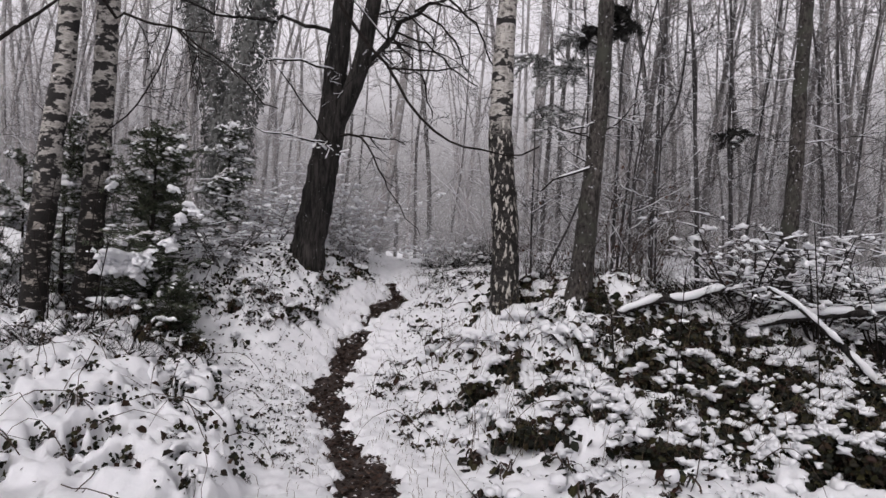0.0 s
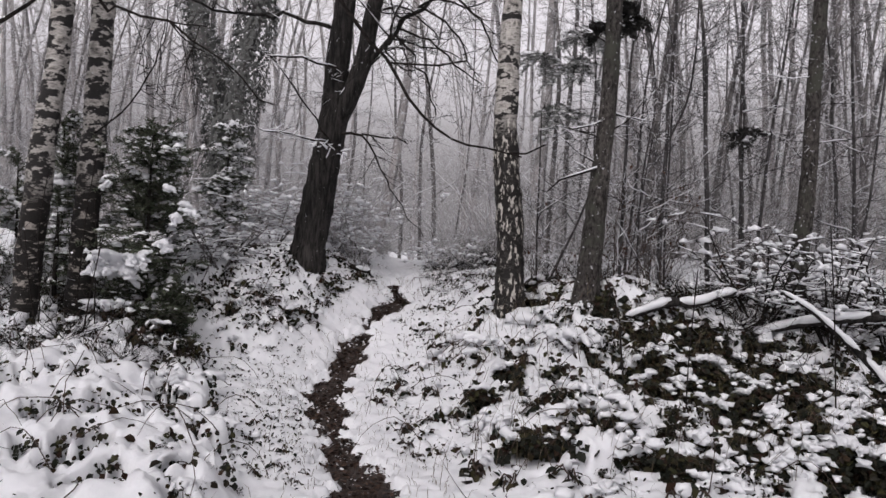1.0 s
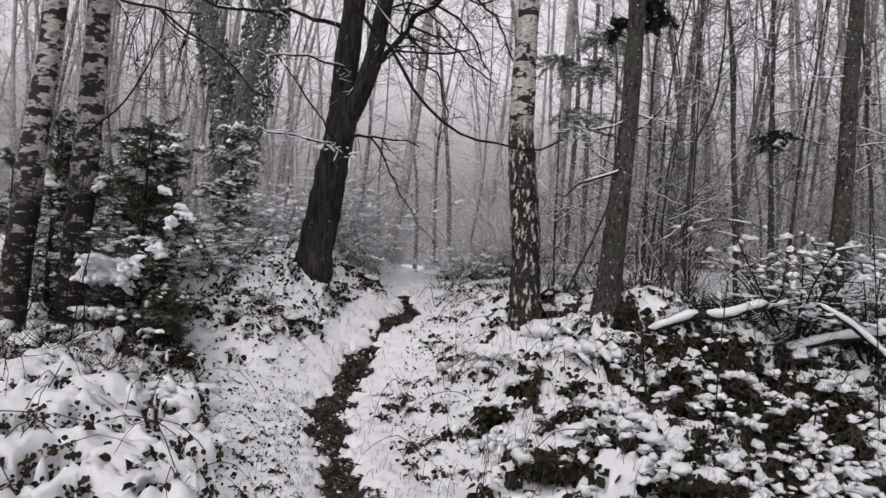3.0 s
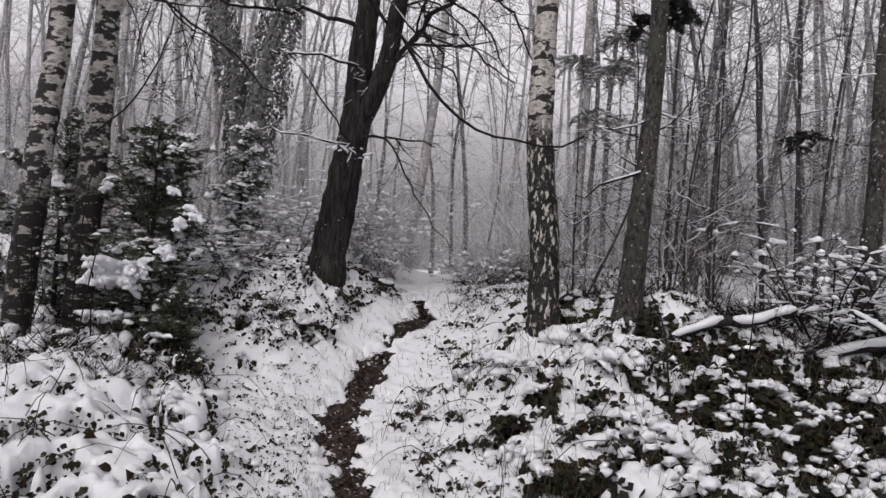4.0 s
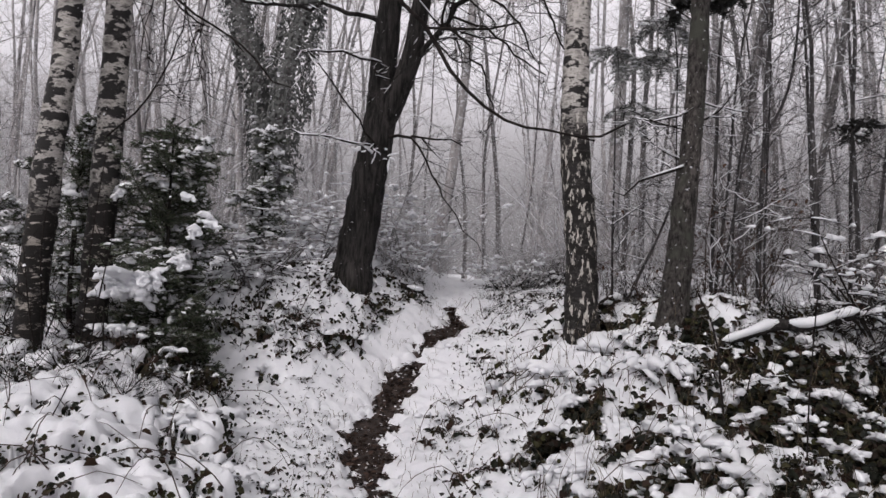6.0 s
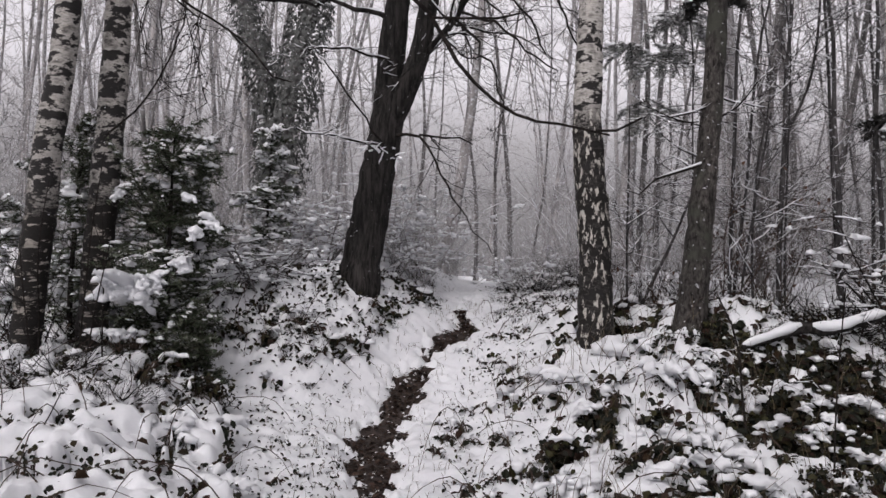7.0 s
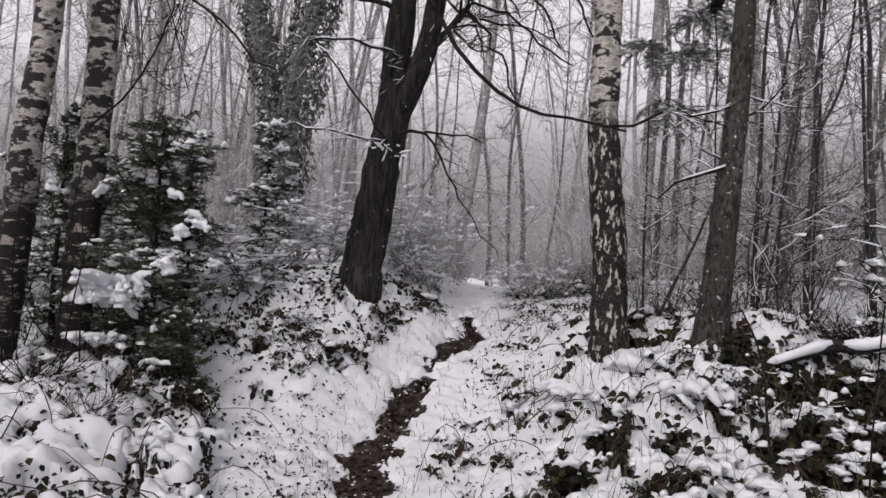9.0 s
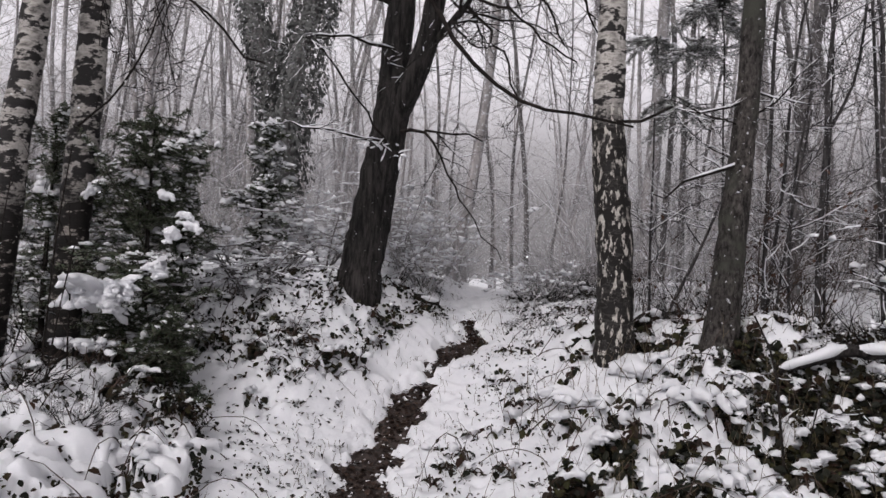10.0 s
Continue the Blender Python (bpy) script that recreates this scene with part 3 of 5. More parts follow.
# conifer trunks on the right-hand bank
R = random.Random(11)
first_pine, _, _, _ = stem_tree("pine_tree", [(1.32, 7.95, 0.85), (1.36, 7.96, 1.17), (1.42, 7.98, 1.99), (1.48, 8.01, 2.90), (1.50, 8.03, 3.88), (1.50, 8.06, 4.96)], [0.125, 0.115, 0.096, 0.08, 0.075, 0.07], BARK_PINE,
    "straight grey-brown conifer trunk with stubs of dead branches", 11, limb_set(R, 12, 0.3, 0.9, 0.8, 0.008, 2, 0.0), sides=16, foot=1.3, twig_m=TWIG, group="conifers")
stem_tree("pine_tree", [(3.49, 8.32, 0.91), (3.51, 8.33, 1.36), (3.57, 8.35, 2.21), (3.59, 8.38, 3.23), (3.62, 8.40, 4.07), (3.63, 8.43, 5.20)], [0.095, 0.088, 0.08, 0.07, 0.066, 0.06], BARK_PINE,
    "straight grey-brown conifer trunk behind snowy twigs", 12, limb_set(R, 12, 0.3, 0.9, 0.9, 0.007, 2, 0.1), sides=16, foot=1.3, twig_m=TWIG, group="conifers")

drawn_limb(first_pine, ((1.41, 7.96, 2.27), (1.30, 7.84, 2.22), (1.17, 7.83, 2.16), (1.04, 7.83, 2.11), (0.91, 7.83, 2.03), (0.81, 7.83, 2.04)), (0.014, 0.013, 0.011, 0.009, 0.006, 0.004), TWIG, R, 3, (0.08, 0.2), (-0.3, 0.3), 0.8)
drawn_limb(first_pine, ((1.43, 7.97, 2.71), (1.29, 7.85, 2.65), (1.12, 7.85, 2.61), (0.98, 7.85, 2.64)), (0.009, 0.008, 0.006, 0.004), TWIG, R, 4, (0.15, 0.35), (-0.6, 0.2), 0.7)

# the hazy forest: slim bare trees, a few kinds, copied
def slim_tree(name, seed, r, h, m, label, group, nl, level, snow_deep, kids=4, lean=0.05, lo=0.1, crook=0.1):
    rng = random.Random(seed)
    line, p, d = [], Vector((0, 0, -0.15)), Vector((rng.uniform(-lean, lean), rng.uniform(-lean, lean), 1))
    n = 8
    for k in range(n + 1):
        line.append(p.copy())
        d = (d + Vector((rng.uniform(-1, 1), rng.uniform(-1, 1), 0)) * crook).normalized()
        p = p + d * (h / n)
    ob = thing(name, (0, 0, 0), label, "tree", group)
    g, s = Geo(), Geo()
    pts, rr = smooth_line(line, [r * (1 - 0.7 * k / n) for k in range(n + 1)], 0.3)
    g.tube(pts, rr, 7)
    part("trunk", g, m, ob)
    b = Geo()
    for share, dd, length, rad, lev in limb_set(rng, nl, lo, 0.95, h * 0.17, max(r * 0.2, 0.005), level, 0.35):
        branch(b, s, rng, pts[int(share * (len(pts) - 1))], dd, length, rad, lev, kids=kids, deep=snow_deep, keep=0.5 if r < 0.022 else 0.3 if snow_deep < 0.9 else 0.12, bend=0.3)
    stuff("crown", b, m, ob)
    stuff("snow", s, SNOW, ob)
    return ob


def scatter(kinds, places, rng):
    """Every kind stands once as built; the other places take copies."""
    for k, (x, y, sc) in enumerate(places):
        src = kinds[k % len(kinds)]
        m = Matrix.Translation((x, y, soil(x, y))) @ Matrix.Rotation(rng.random() * 6.28, 4, "Z")
        if k < len(kinds):
            src.matrix_basis = m
        else:
            copy_thing(src, m)


R = random.Random(21)
dark = [slim_tree("sapling", 100 + k, 0.012 + 0.005 * k, 5.5, BARK_MID, "slim dark bare sapling with thin snow on its twigs", "saplings", 22, 2, 0.5, crook=0.12) for k in range(4)]
places = []
for x, y in ((2.35, 8.9), (2.0, 9.4), (3.3, 9.1), (2.75, 8.6), (1.75, 9.9), (4.3, 9.0), (3.6, 10.2), (4.8, 10.2)):
    places.append((x, y, 1))
scatter(dark, places, R)
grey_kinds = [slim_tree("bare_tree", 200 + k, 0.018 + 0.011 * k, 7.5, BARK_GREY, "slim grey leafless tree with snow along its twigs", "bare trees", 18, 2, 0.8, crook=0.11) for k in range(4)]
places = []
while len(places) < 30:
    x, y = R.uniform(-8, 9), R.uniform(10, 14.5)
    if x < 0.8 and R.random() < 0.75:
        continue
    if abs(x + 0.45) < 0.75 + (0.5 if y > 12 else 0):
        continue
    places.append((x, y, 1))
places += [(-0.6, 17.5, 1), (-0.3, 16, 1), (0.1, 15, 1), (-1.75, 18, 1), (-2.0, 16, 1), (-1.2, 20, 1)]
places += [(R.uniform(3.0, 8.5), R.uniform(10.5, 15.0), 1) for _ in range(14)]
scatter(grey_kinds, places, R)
# the far trees have their haze in the pale bark colour
hazed_kinds = [slim_tree("hazed_tree", 300 + k, 0.022 + 0.014 * k, 9.0, BARK_HAZE, "distant leafless tree, haze painted into its bark, thin snow on twigs", "frosted trees", 19, 2, 1.0, 3, lean=0.03, crook=0.085) for k in range(4)]
places = []
while len(places) < 135:
    x, y = R.uniform(-15, 16), R.uniform(11.5, 25)
    if y < 14 and (x > -2.2 or R.random() < 0.3):
        continue
    if abs(x + 0.45 + (y - 11) * 0.08) < 1.0 and R.random() < 0.9:
        continue
    places.append((x, y, 1))
while len(places) < 178:
    places.append((R.uniform(-12, -3.6), R.uniform(11.5, 21), 1))
while len(places) < 189:
    places.append((R.uniform(2.6, 8.5), R.uniform(13.5, 19), 1))
while len(places) < 196:
    places.append((R.uniform(-2.8, 1.2), R.uniform(24, 34), 1))
scatter(hazed_kinds, places, R)

# ---- overhanging branches of a tree that stands behind the camera ----
R = random.Random(31)
over, _, _, _ = stem_tree("overhanging_beech", [(-1.3, -1.6, -0.1), (-1.3, -1.55, 1.5), (-1.25, -1.5, 3.2), (-1.2, -1.4, 5.0)], [0.2, 0.18, 0.16, 0.12], BARK_DARK, "dark beech whose bare branches hang over the path", 31, [])
drawn_limb(over, ((-1.25, -1.5, 3.2), (-1.0, 1.0, 4.2), (-0.83, 5.30, 3.27), (-0.76, 5.30, 3.09), (-0.61, 5.29, 2.86), (-0.42, 5.29, 2.66), (-0.27, 5.29, 2.43), (-0.09, 5.28, 2.24), (0.11, 5.28, 2.15), (0.31, 5.28, 2.12), (0.45, 5.28, 2.09)),
    (0.05, 0.03, 0.015, 0.0135, 0.0122, 0.011, 0.010, 0.0088, 0.0076, 0.0065, 0.0052), TWIG, R, 0, keep=0.12)
drawn_limb(over, ((0.38, 5.28, 2.11), (0.48, 5.28, 2.11), (0.52, 5.29, 2.14), (0.60, 5.29, 2.18)), (0.006, 0.006, 0.006, 0.005), TWIG, R, 0, keep=0.0)
drawn_limb(over, ((-0.40, 5.29, 2.64), (-0.25, 5.29, 2.63), (-0.09, 5.29, 2.63), (0.08, 5.29, 2.67)), (0.007, 0.006, 0.006, 0.003), TWIG, R, 0, keep=0.1)
drawn_limb(over, ((-1.25, -1.5, 3.0), (-2.0, 2.0, 4.4), (-2.48, 5.63, 3.18), (-2.26, 5.63, 3.00), (-2.09, 5.63, 2.94), (-1.90, 5.63, 2.91), (-1.74, 5.63, 2.80), (-1.55, 5.63, 2.68), (-1.39, 5.62, 2.55), (-1.28, 5.62, 2.42), (-1.18, 5.62, 2.39)),
    (0.05, 0.03, 0.012, 0.0105, 0.0095, 0.0085, 0.0075, 0.0065, 0.006, 0.005, 0.004), TWIG, R, 0, keep=0.15)
drawn_limb(over, ((-1.90, 5.63, 2.91), (-1.82, 5.63, 2.82), (-1.72, 5.63, 2.75), (-1.66, 5.63, 2.72)), (0.0065, 0.0055, 0.005, 0.003), TWIG, R, 2, (0.1, 0.2), keep=0.2)
drawn_limb(over, ((-1.94, 5.63, 2.92), (-1.79, 5.63, 2.90), (-1.64, 5.63, 2.90)), (0.006, 0.005, 0.003), TWIG, R, 2, (0.1, 0.3), keep=0.2)
drawn_limb(over, ((-1.54, 5.63, 2.68), (-1.49, 5.63, 2.62), (-1.46, 5.63, 2.59)), (0.006, 0.005, 0.003), TWIG, R, 0, keep=0)
drawn_limb(birch_b, ((-2.45, 7.13, 3.44), (-2.47, 7.13, 3.12), (-2.59, 7.12, 2.79), (-2.72, 7.10, 2.57), (-2.90, 7.10, 2.39), (-3.04, 7.10, 2.29)), (0.004, 0.0055, 0.0065, 0.0075, 0.008, 0.009), TWIG, R, 7, (0.2, 0.5), keep=0.2)
drawn_limb(over, ((-1.25, -1.5, 2.9), (-2.9, 1.2, 3.3), (-4.0, 4.0, 2.5), (-3.5, 5.2, 2.52), (-3.12, 5.42, 2.67), (-2.91, 5.42, 2.82), (-2.75, 5.42, 2.92), (-2.60, 5.43, 3.04)), (0.05, 0.035, 0.025, 0.02, 0.018, 0.016, 0.013, 0.01), TWIG, R, 0, keep=0.1)
# hanging twigs, upper left
for x0, z0, x1, z1 in ((-1.97, 2.93, -2.17, 2.52), (-1.88, 2.91, -2.01, 2.44), (-2.09, 2.97, -2.30, 2.60), (-1.78, 2.95, -1.80, 2.56), (-1.90, 2.99, -1.86, 2.37), (-2.23, 2.99, -2.25, 2.68)):
    p0 = Vector((x0, 5.83 + R.uniform(-0.1, 0.3), z0))
    p1 = Vector((x1, 5.83 + R.uniform(-0.1, 0.4), z1))
    mid = p0.lerp(p1, 0.5) + Vector((R.uniform(-0.05, 0.05), 0, 0.03))
    drawn_limb(over, (p0, mid, p1), (0.004, 0.003, 0.002), TWIG, R, 5, (0.12, 0.3), (-1.0, -0.2), keep=0.2)


# ---- brambles ----
def arch(rng, reach, height):
    """An arching shoot from the root outwards."""
    a = rng.random() * 6.28
    n = 8
    out = []
    ox, oy = rng.uniform(-0.5, 0.5) * reach, rng.uniform(-0.5, 0.5) * reach
    for k in range(n + 1):
        t = k / n
        out.append(Vector((ox + math.cos(a) * reach * (t - 0.2), oy + math.sin(a) * reach * (t - 0.2), height * 4 * t * (1 - t) * (1.0 if t < 0.5 else 0.9) + 0.02)) + Vector((rng.uniform(-1, 1), rng.uniform(-1, 1), rng.uniform(-1, 1))) * 0.045 * reach)
    return out


def bramble(name, seed, label, group, arches, reach, height, leaves, leaf_size, pads, pad, cover, sticks=2):
    rng = random.Random(seed)
    ob = thing(name, (0, 0, 0), label, "bramble", group)
    st, lf, sn = Geo(), Geo(), Geo()
    spots = []
    for _ in range(arches):
        pts = arch(rng, reach * rng.uniform(0.6, 1.15), height * rng.uniform(0.6, 1.2))
        st.tube(pts, [0.004] * len(pts), 3, False)
        spots += pts[2:]
        if rng.random() < cover:
            lo, hi = rng.choice(((1, 4), (2, 5), (3, 5), (3, 7), (4, 7), (2, 4)))
            run, _ = smooth_line(pts[lo:hi + 1], [0] * (hi + 1 - lo), 0.033)
            n, ph = len(run), rng.random() * 50
            rr = [pad * (0.85 + 0.75 * noise.noise(Vector((ph + k * 0.55, 0, 0)))) * min(1, 0.45 + 0.4 * min(k, n - 1 - k)) for k in range(n)]
            sn.tube([q + Vector((rng.uniform(-0.008, 0.008), rng.uniform(-0.008, 0.008), r * 0.45)) for q, r in zip(run, rr)], rr, 7, True, 0.85, 0.18)
            sn.f.append(tuple(len(sn.v) - n * 7 + j for j in range(6, -1, -1)))
    for _ in range(pads):
        q = rng.choice(spots) + Vector((rng.uniform(-0.08, 0.08), rng.uniform(-0.08, 0.08), 0))
        r = pad * (0.3 + 1.15 * rng.random() ** 2.5)
        if rng.random() < 0.18:
            r = pad * rng.uniform(0.9, 1.35)
            sn.blob(q + Vector((0, 0, 0.005)), r * rng.uniform(1.0, 1.4), r * 0.9, r * 0.65, rng, 0.9, -0.9)
        else:
            sn.blob(q + Vector((0, 0, r * 0.3 + 0.01)), r * rng.uniform(0.9, 1.5), r, r * 0.65, rng, 0.8, -0.7)
    for _ in range(leaves):
        j = min(0.12, reach * 0.3 + 0.01)
        q = rng.choice(spots) + Vector((rng.uniform(-j, j), rng.uniform(-j, j), rng.uniform(-j * 0.7, j * 0.4)))
        d = Vector((rng.uniform(-1, 1), rng.uniform(-1, 1), rng.uniform(-1.6, 0.1)))
        lf.leaf(q, d, Vector((rng.uniform(-0.5, 0.5), rng.uniform(-0.5, 0.5), 1)), leaf_size * rng.uniform(0.6, 1.2), rng.uniform(0.6, 0.8), rng.uniform(0.1, 0.4))
    for _ in range(sticks):
        p = rng.choice(spots)
        pts = wander(rng, (p.x, p.y, 0), (rng.uniform(-0.7, 0.7), rng.uniform(-0.7, 0.7), 1), rng.uniform(0.2, 0.5), 5, 0.2, -0.09)
        st.tube(pts, [0.0028 - 0.0004 * k for k in range(6)], 3, False)
    stuff("shoot_tangle", st, STEM, ob)
    stuff("foliage", lf, LEAF, ob, "dark green and brownish bramble leaves", False)
    if sn.v:
        stuff("snow", sn, SNOW, ob, "rounded pads of white snow")
    return ob


def inside(x, y, poly):
    c, j = False, len(poly) - 1
    for i in range(len(poly)):
        (x1, y1), (x2, y2) = poly[i], poly[j]
        if (y1 > y) != (y2 > y) and x < (x2 - x1) * (y - y1) / (y2 - y1) + x1:
            c = not c
        j = i
    return c


KEEP_CLEAR = [(0.65, 8.25, 0.33), (0.6, 7.95, 0.28), (0.56, 7.7, 0.2), (-1.55, 8.5, 0.22)]



def fill(kinds, poly, count, rng, lo=0.8, hi=1.2, gap=0.1, sink=0.03, bare=None):
    """Stand copies of the kinds at random places in an outline on the ground."""
    xs, ys = [p[0] for p in poly], [p[1] for p in poly]
    done, tries, spots = 0, 0, []
    first = [k for k in kinds if k.get("placed") is None]
    while done < count and tries < count * 40:
        tries += 1
        x, y = rng.uniform(min(xs), max(xs)), rng.uniform(min(ys), max(ys))
        if not inside(x, y, poly) or any((x - a) ** 2 + (y - b) ** 2 < r * r for a, b, r in KEEP_CLEAR) or any((x - a) ** 2 + (y - b) ** 2 < gap * gap for a, b in spots) or (bare is not None and (float(leafiness(np.array([x]), np.array([y]))[0]) > 0.5) != bare and rng.random() < 0.93):
            continue
        spots.append((x, y))
        done += 1
        m = Matrix.Translation((x, y, max(top(x, y), soil(x, y)) - 0.015 - sink)) @ Matrix.Rotation(rng.random() * 6.28, 4, "Z") @ Matrix.Scale(rng.uniform(lo, hi), 4)
        if first:
            k = first.pop()
            k.matrix_basis = m
            k["placed"] = 1
        else:
            copy_thing(rng.choice(kinds), m)


# ---- undergrowth at the foot of the wood ----
def shrub(name, seed, label, group, stems, height, m, level=1, deep=0.8, leaves=0, spread=0.5, keep=0.6, category="shrub", bend=0.14):
    rng = random.Random(seed)
    ob = thing(name, (0, 0, 0), label, category, group)
    g, s, lf = Geo(), Geo(), Geo()
    for _ in range(stems):
        a = rng.random() * 6.28
        branch(g, s, rng, (rng.uniform(-0.15, 0.15), rng.uniform(-0.15, 0.15), -0.05), (math.cos(a) * spread, math.sin(a) * spread, 1), height * rng.uniform(0.6, 1.15), 0.008, level, bend, 0.0, 6, keep, 0.8, deep)
    for _ in range(leaves):
        q = rng.choice(g.v)
        lf.leaf(q, (rng.uniform(-1, 1), rng.uniform(-1, 1), -0.6), (0, 0, 1), rng.uniform(0.03, 0.06))
    stuff("twig_tangle", g, m, ob)
    stuff("snow", s, SNOW, ob)
    if lf.v:
        stuff("foliage", lf, DRY, ob, "withered red-brown leaves", False)
    return ob


R = random.Random(51)
# distant shrubs: their paleness is haze put into the bark colour
brush_far = [shrub("hazed_shrub", 510 + k, "twiggy shrub with haze painted into its bark, lightly snowed", "frosted shrubs", 7, 0.95, BARK_PALE, 1, 0.7, keep=0.4) for k in range(4)]
brush = [shrub("undergrowth_shrub", 500 + k, "bare twiggy undergrowth dusted with snow", "undergrowth", 8, 0.95, STEM if k % 2 else BARK_GREY, 1, 0.4, keep=0.4) for k in range(5)]

LEFT_BANK = [(-2.75, 7.6), (-2.22, 7.4), (-1.72, 6.4), (-1.36, 5.56), (-1.1, 4.7), (-1.5, 3.9), (-4.4, 3.9), (-4.6, 7.9)]
MID_LEFT = [(-3.2, 8.6), (-2.74, 9.0), (-1.62, 9.0), (-0.96, 10.0), (-0.8, 9.7), (-1.11, 8.82), (-1.35, 8.15), (-1.75, 7.7), (-2.3, 7.7)]
LEFT_SNOW = [(-2.3, 7.6), (-1.3, 8.0), (-1.15, 7.2), (-1.0, 6.2), (-0.8, 5.0), (-1.3, 5.2), (-1.7, 6.4)]
RIGHT = [(0.1, 9.4), (0.15, 8.2), (0.12, 7.6), (0.2, 7.0), (0.22, 5.75), (0.7, 5.6), (1.25, 5.5), (1.6, 5.15), (2.5, 4.95), (3.6, 5.0), (5.0, 6.0), (5.0, 9.4)]
RIGHT_LOW = [(0.2, 4.4), (0.3, 5.5), (0.9, 5.4), (1.4, 5.1), (3.0, 4.8), (3.0, 4.2)]
RIGHT_EDGE = [(-0.55, 9.6), (-0.45, 8.4), (-0.55, 7.3), (-0.4, 6.6), (-0.1, 5.6), (0.25, 5.8), (0.2, 7.6), (0.1, 9.4)]
R = random.Random(41)
drift = [bramble("snowy_bramble", 400 + k, "low arching brambles buried under rounded white snow", "snowy brambles", 13, 0.46, 0.14, 34, 0.06, 14, 0.05, 0.85, 2) for k in range(6)]
leafy = [bramble("bramble_bush", 420 + k, "dense bramble bush with dark leaves and patches of snow", "brambles", 11, 0.36, 0.22, 130, 0.075, 11, 0.045, 0.5, 3) for k in range(6)]
dense = [bramble("bramble_thicket", 430 + k, "dark leafy bramble thicket with hardly any snow", "bramble thickets", 10, 0.32, 0.28, 190, 0.085, 11, 0.036, 0.2, 4) for k in range(4)]
sprig = [bramble("bramble_sprig", 440 + k, "small bramble sprig with dark leaves poking out of snow", "bramble sprigs", 3, 0.10, 0.05, 15, 0.058, 1, 0.03, 0.2, k % 2) for k in range(6)]
fill(drift, LEFT_BANK, 9, R, 0.7, 1.0, 0.4, 0.12)
fill(dense, LEFT_BANK, 34, R, 0.22, 0.42, 0.2, 0.045)
fill(dense, [(-1.1, 4.7), (-1.36, 5.56), (-1.72, 6.4), (-2.22, 7.4), (-2.12, 7.4), (-1.6, 6.4), (-1.24, 5.56), (-0.98, 4.7)], 40, R, 0.25, 0.45, 0.08, 0.03)
fill(leafy, LEFT_BANK, 6, R, 0.4, 0.65, 0.3, 0.1)
fill(dense, [(-2.9, 7.4), (-2.25, 7.3), (-1.95, 6.7), (-2.4, 6.6)], 18, R, 0.9, 1.4, 0.11, 0.0)
fill(dense, RIGHT, 60, R, 0.7, 1.2, 0.2, 0.03, True)
fill(leafy, RIGHT, 45, R, 0.6, 1.1, 0.2, 0.03, True)
fill(leafy, RIGHT, 34, R, 0.5, 0.9, 0.22, 0.10, False)
fill(drift, RIGHT, 22, R, 0.7, 1.1, 0.3, 0.10, False)
fill(sprig, RIGHT, 50, R, 0.8, 1.6, 0.1, 0.03, False)
fill(dense, [(1.0, 6.2), (1.4, 5.8), (2.3, 5.9), (2.2, 6.7), (1.2, 6.7)], 18, R, 0.9, 1.3, 0.18)
fill(dense, [(2.3, 7.2), (4.6, 6.8), (4.6, 8.2), (2.2, 8.0)], 32, R, 1.1, 1.7, 0.2)
fill(leafy, [(1.0, 7.9), (1.25, 7.2), (1.8, 7.2), (1.75, 7.75)], 14, R, 0.6, 0.9, 0.13)
fill(sprig, MID_LEFT, 85, R, 0.4, 0.85, 0.06)
fill(sprig, [(-2.0, 8.3), (-1.6, 8.15), (-1.35, 8.25), (-1.25, 8.7), (-1.45, 8.1), (-1.9, 8.0)], 22, R, 0.6, 1.1, 0.06)
fill(drift, [(-2.1, 8.3), (-1.4, 8.2), (-1.5, 7.9), (-2.0, 7.9)], 3, R, 0.3, 0.45, 0.2)
fill(drift, MID_LEFT, 4, R, 0.25, 0.4, 0.3, 0.04)
fill(dense, MID_LEFT, 5, R, 0.12, 0.2, 0.25)
copy_thing(sprig[0], Matrix.Translation((-1.87, 7.47, top(-1.87, 7.47) - 0.01)) @ Matrix.Scale(1.0, 4))
fill(leafy, [(-0.05, 9.4), (0.45, 9.2), (0.7, 10.4), (-0.05, 10.9)], 14, R, 0.6, 0.9, 0.16)
fill(dense, [(-0.05, 9.5), (0.45, 9.3), (0.7, 10.4), (-0.05, 10.9)], 14, R, 0.5, 0.9, 0.14)
fill(brush, [(0.1, 10.0), (1.2, 9.3), (1.5, 11), (0.2, 11.8)], 14, R, 0.35, 0.6, 0.15)
fill(leafy, [(1.7, 8.2), (2.7, 8.1), (2.6, 7.75), (1.7, 7.75)], 12, R, 0.6, 0.9, 0.14)
fill(leafy, [(-1.7, 9.7), (-1.0, 10.0), (-0.85, 11.6), (-1.7, 11.6)], 12, R, 0.35, 0.6, 0.15)
fill(leafy, [(-0.3, 10.0), (0.2, 9.8), (0.3, 11.6), (-0.2, 11.6)], 12, R, 0.35, 0.6, 0.15)
fill(dense, [(-1.35, 9.35), (-0.98, 9.6), (-0.88, 11.0), (-1.6, 11.0)], 10, R, 0.3, 0.45, 0.12)
fill(brush, [(-1.4, 9.5), (-0.98, 9.8), (-0.9, 11.3), (-1.7, 11.3)], 12, R, 0.25, 0.5, 0.12)
fill(dense, [(-0.25, 9.6), (0.25, 9.2), (0.5, 11.0), (-0.2, 11.2)], 20, R, 0.3, 0.55, 0.12)
fill(brush, [(-0.2, 9.6), (0.35, 9.2), (0.5, 11.2), (-0.15, 11.3)], 14, R, 0.25, 0.5, 0.12)
fill(dense, [(-1.25, 9.15), (-0.92, 9.3), (-0.78, 10.2), (-1.2, 10.2)], 6, R, 0.25, 0.4, 0.1)
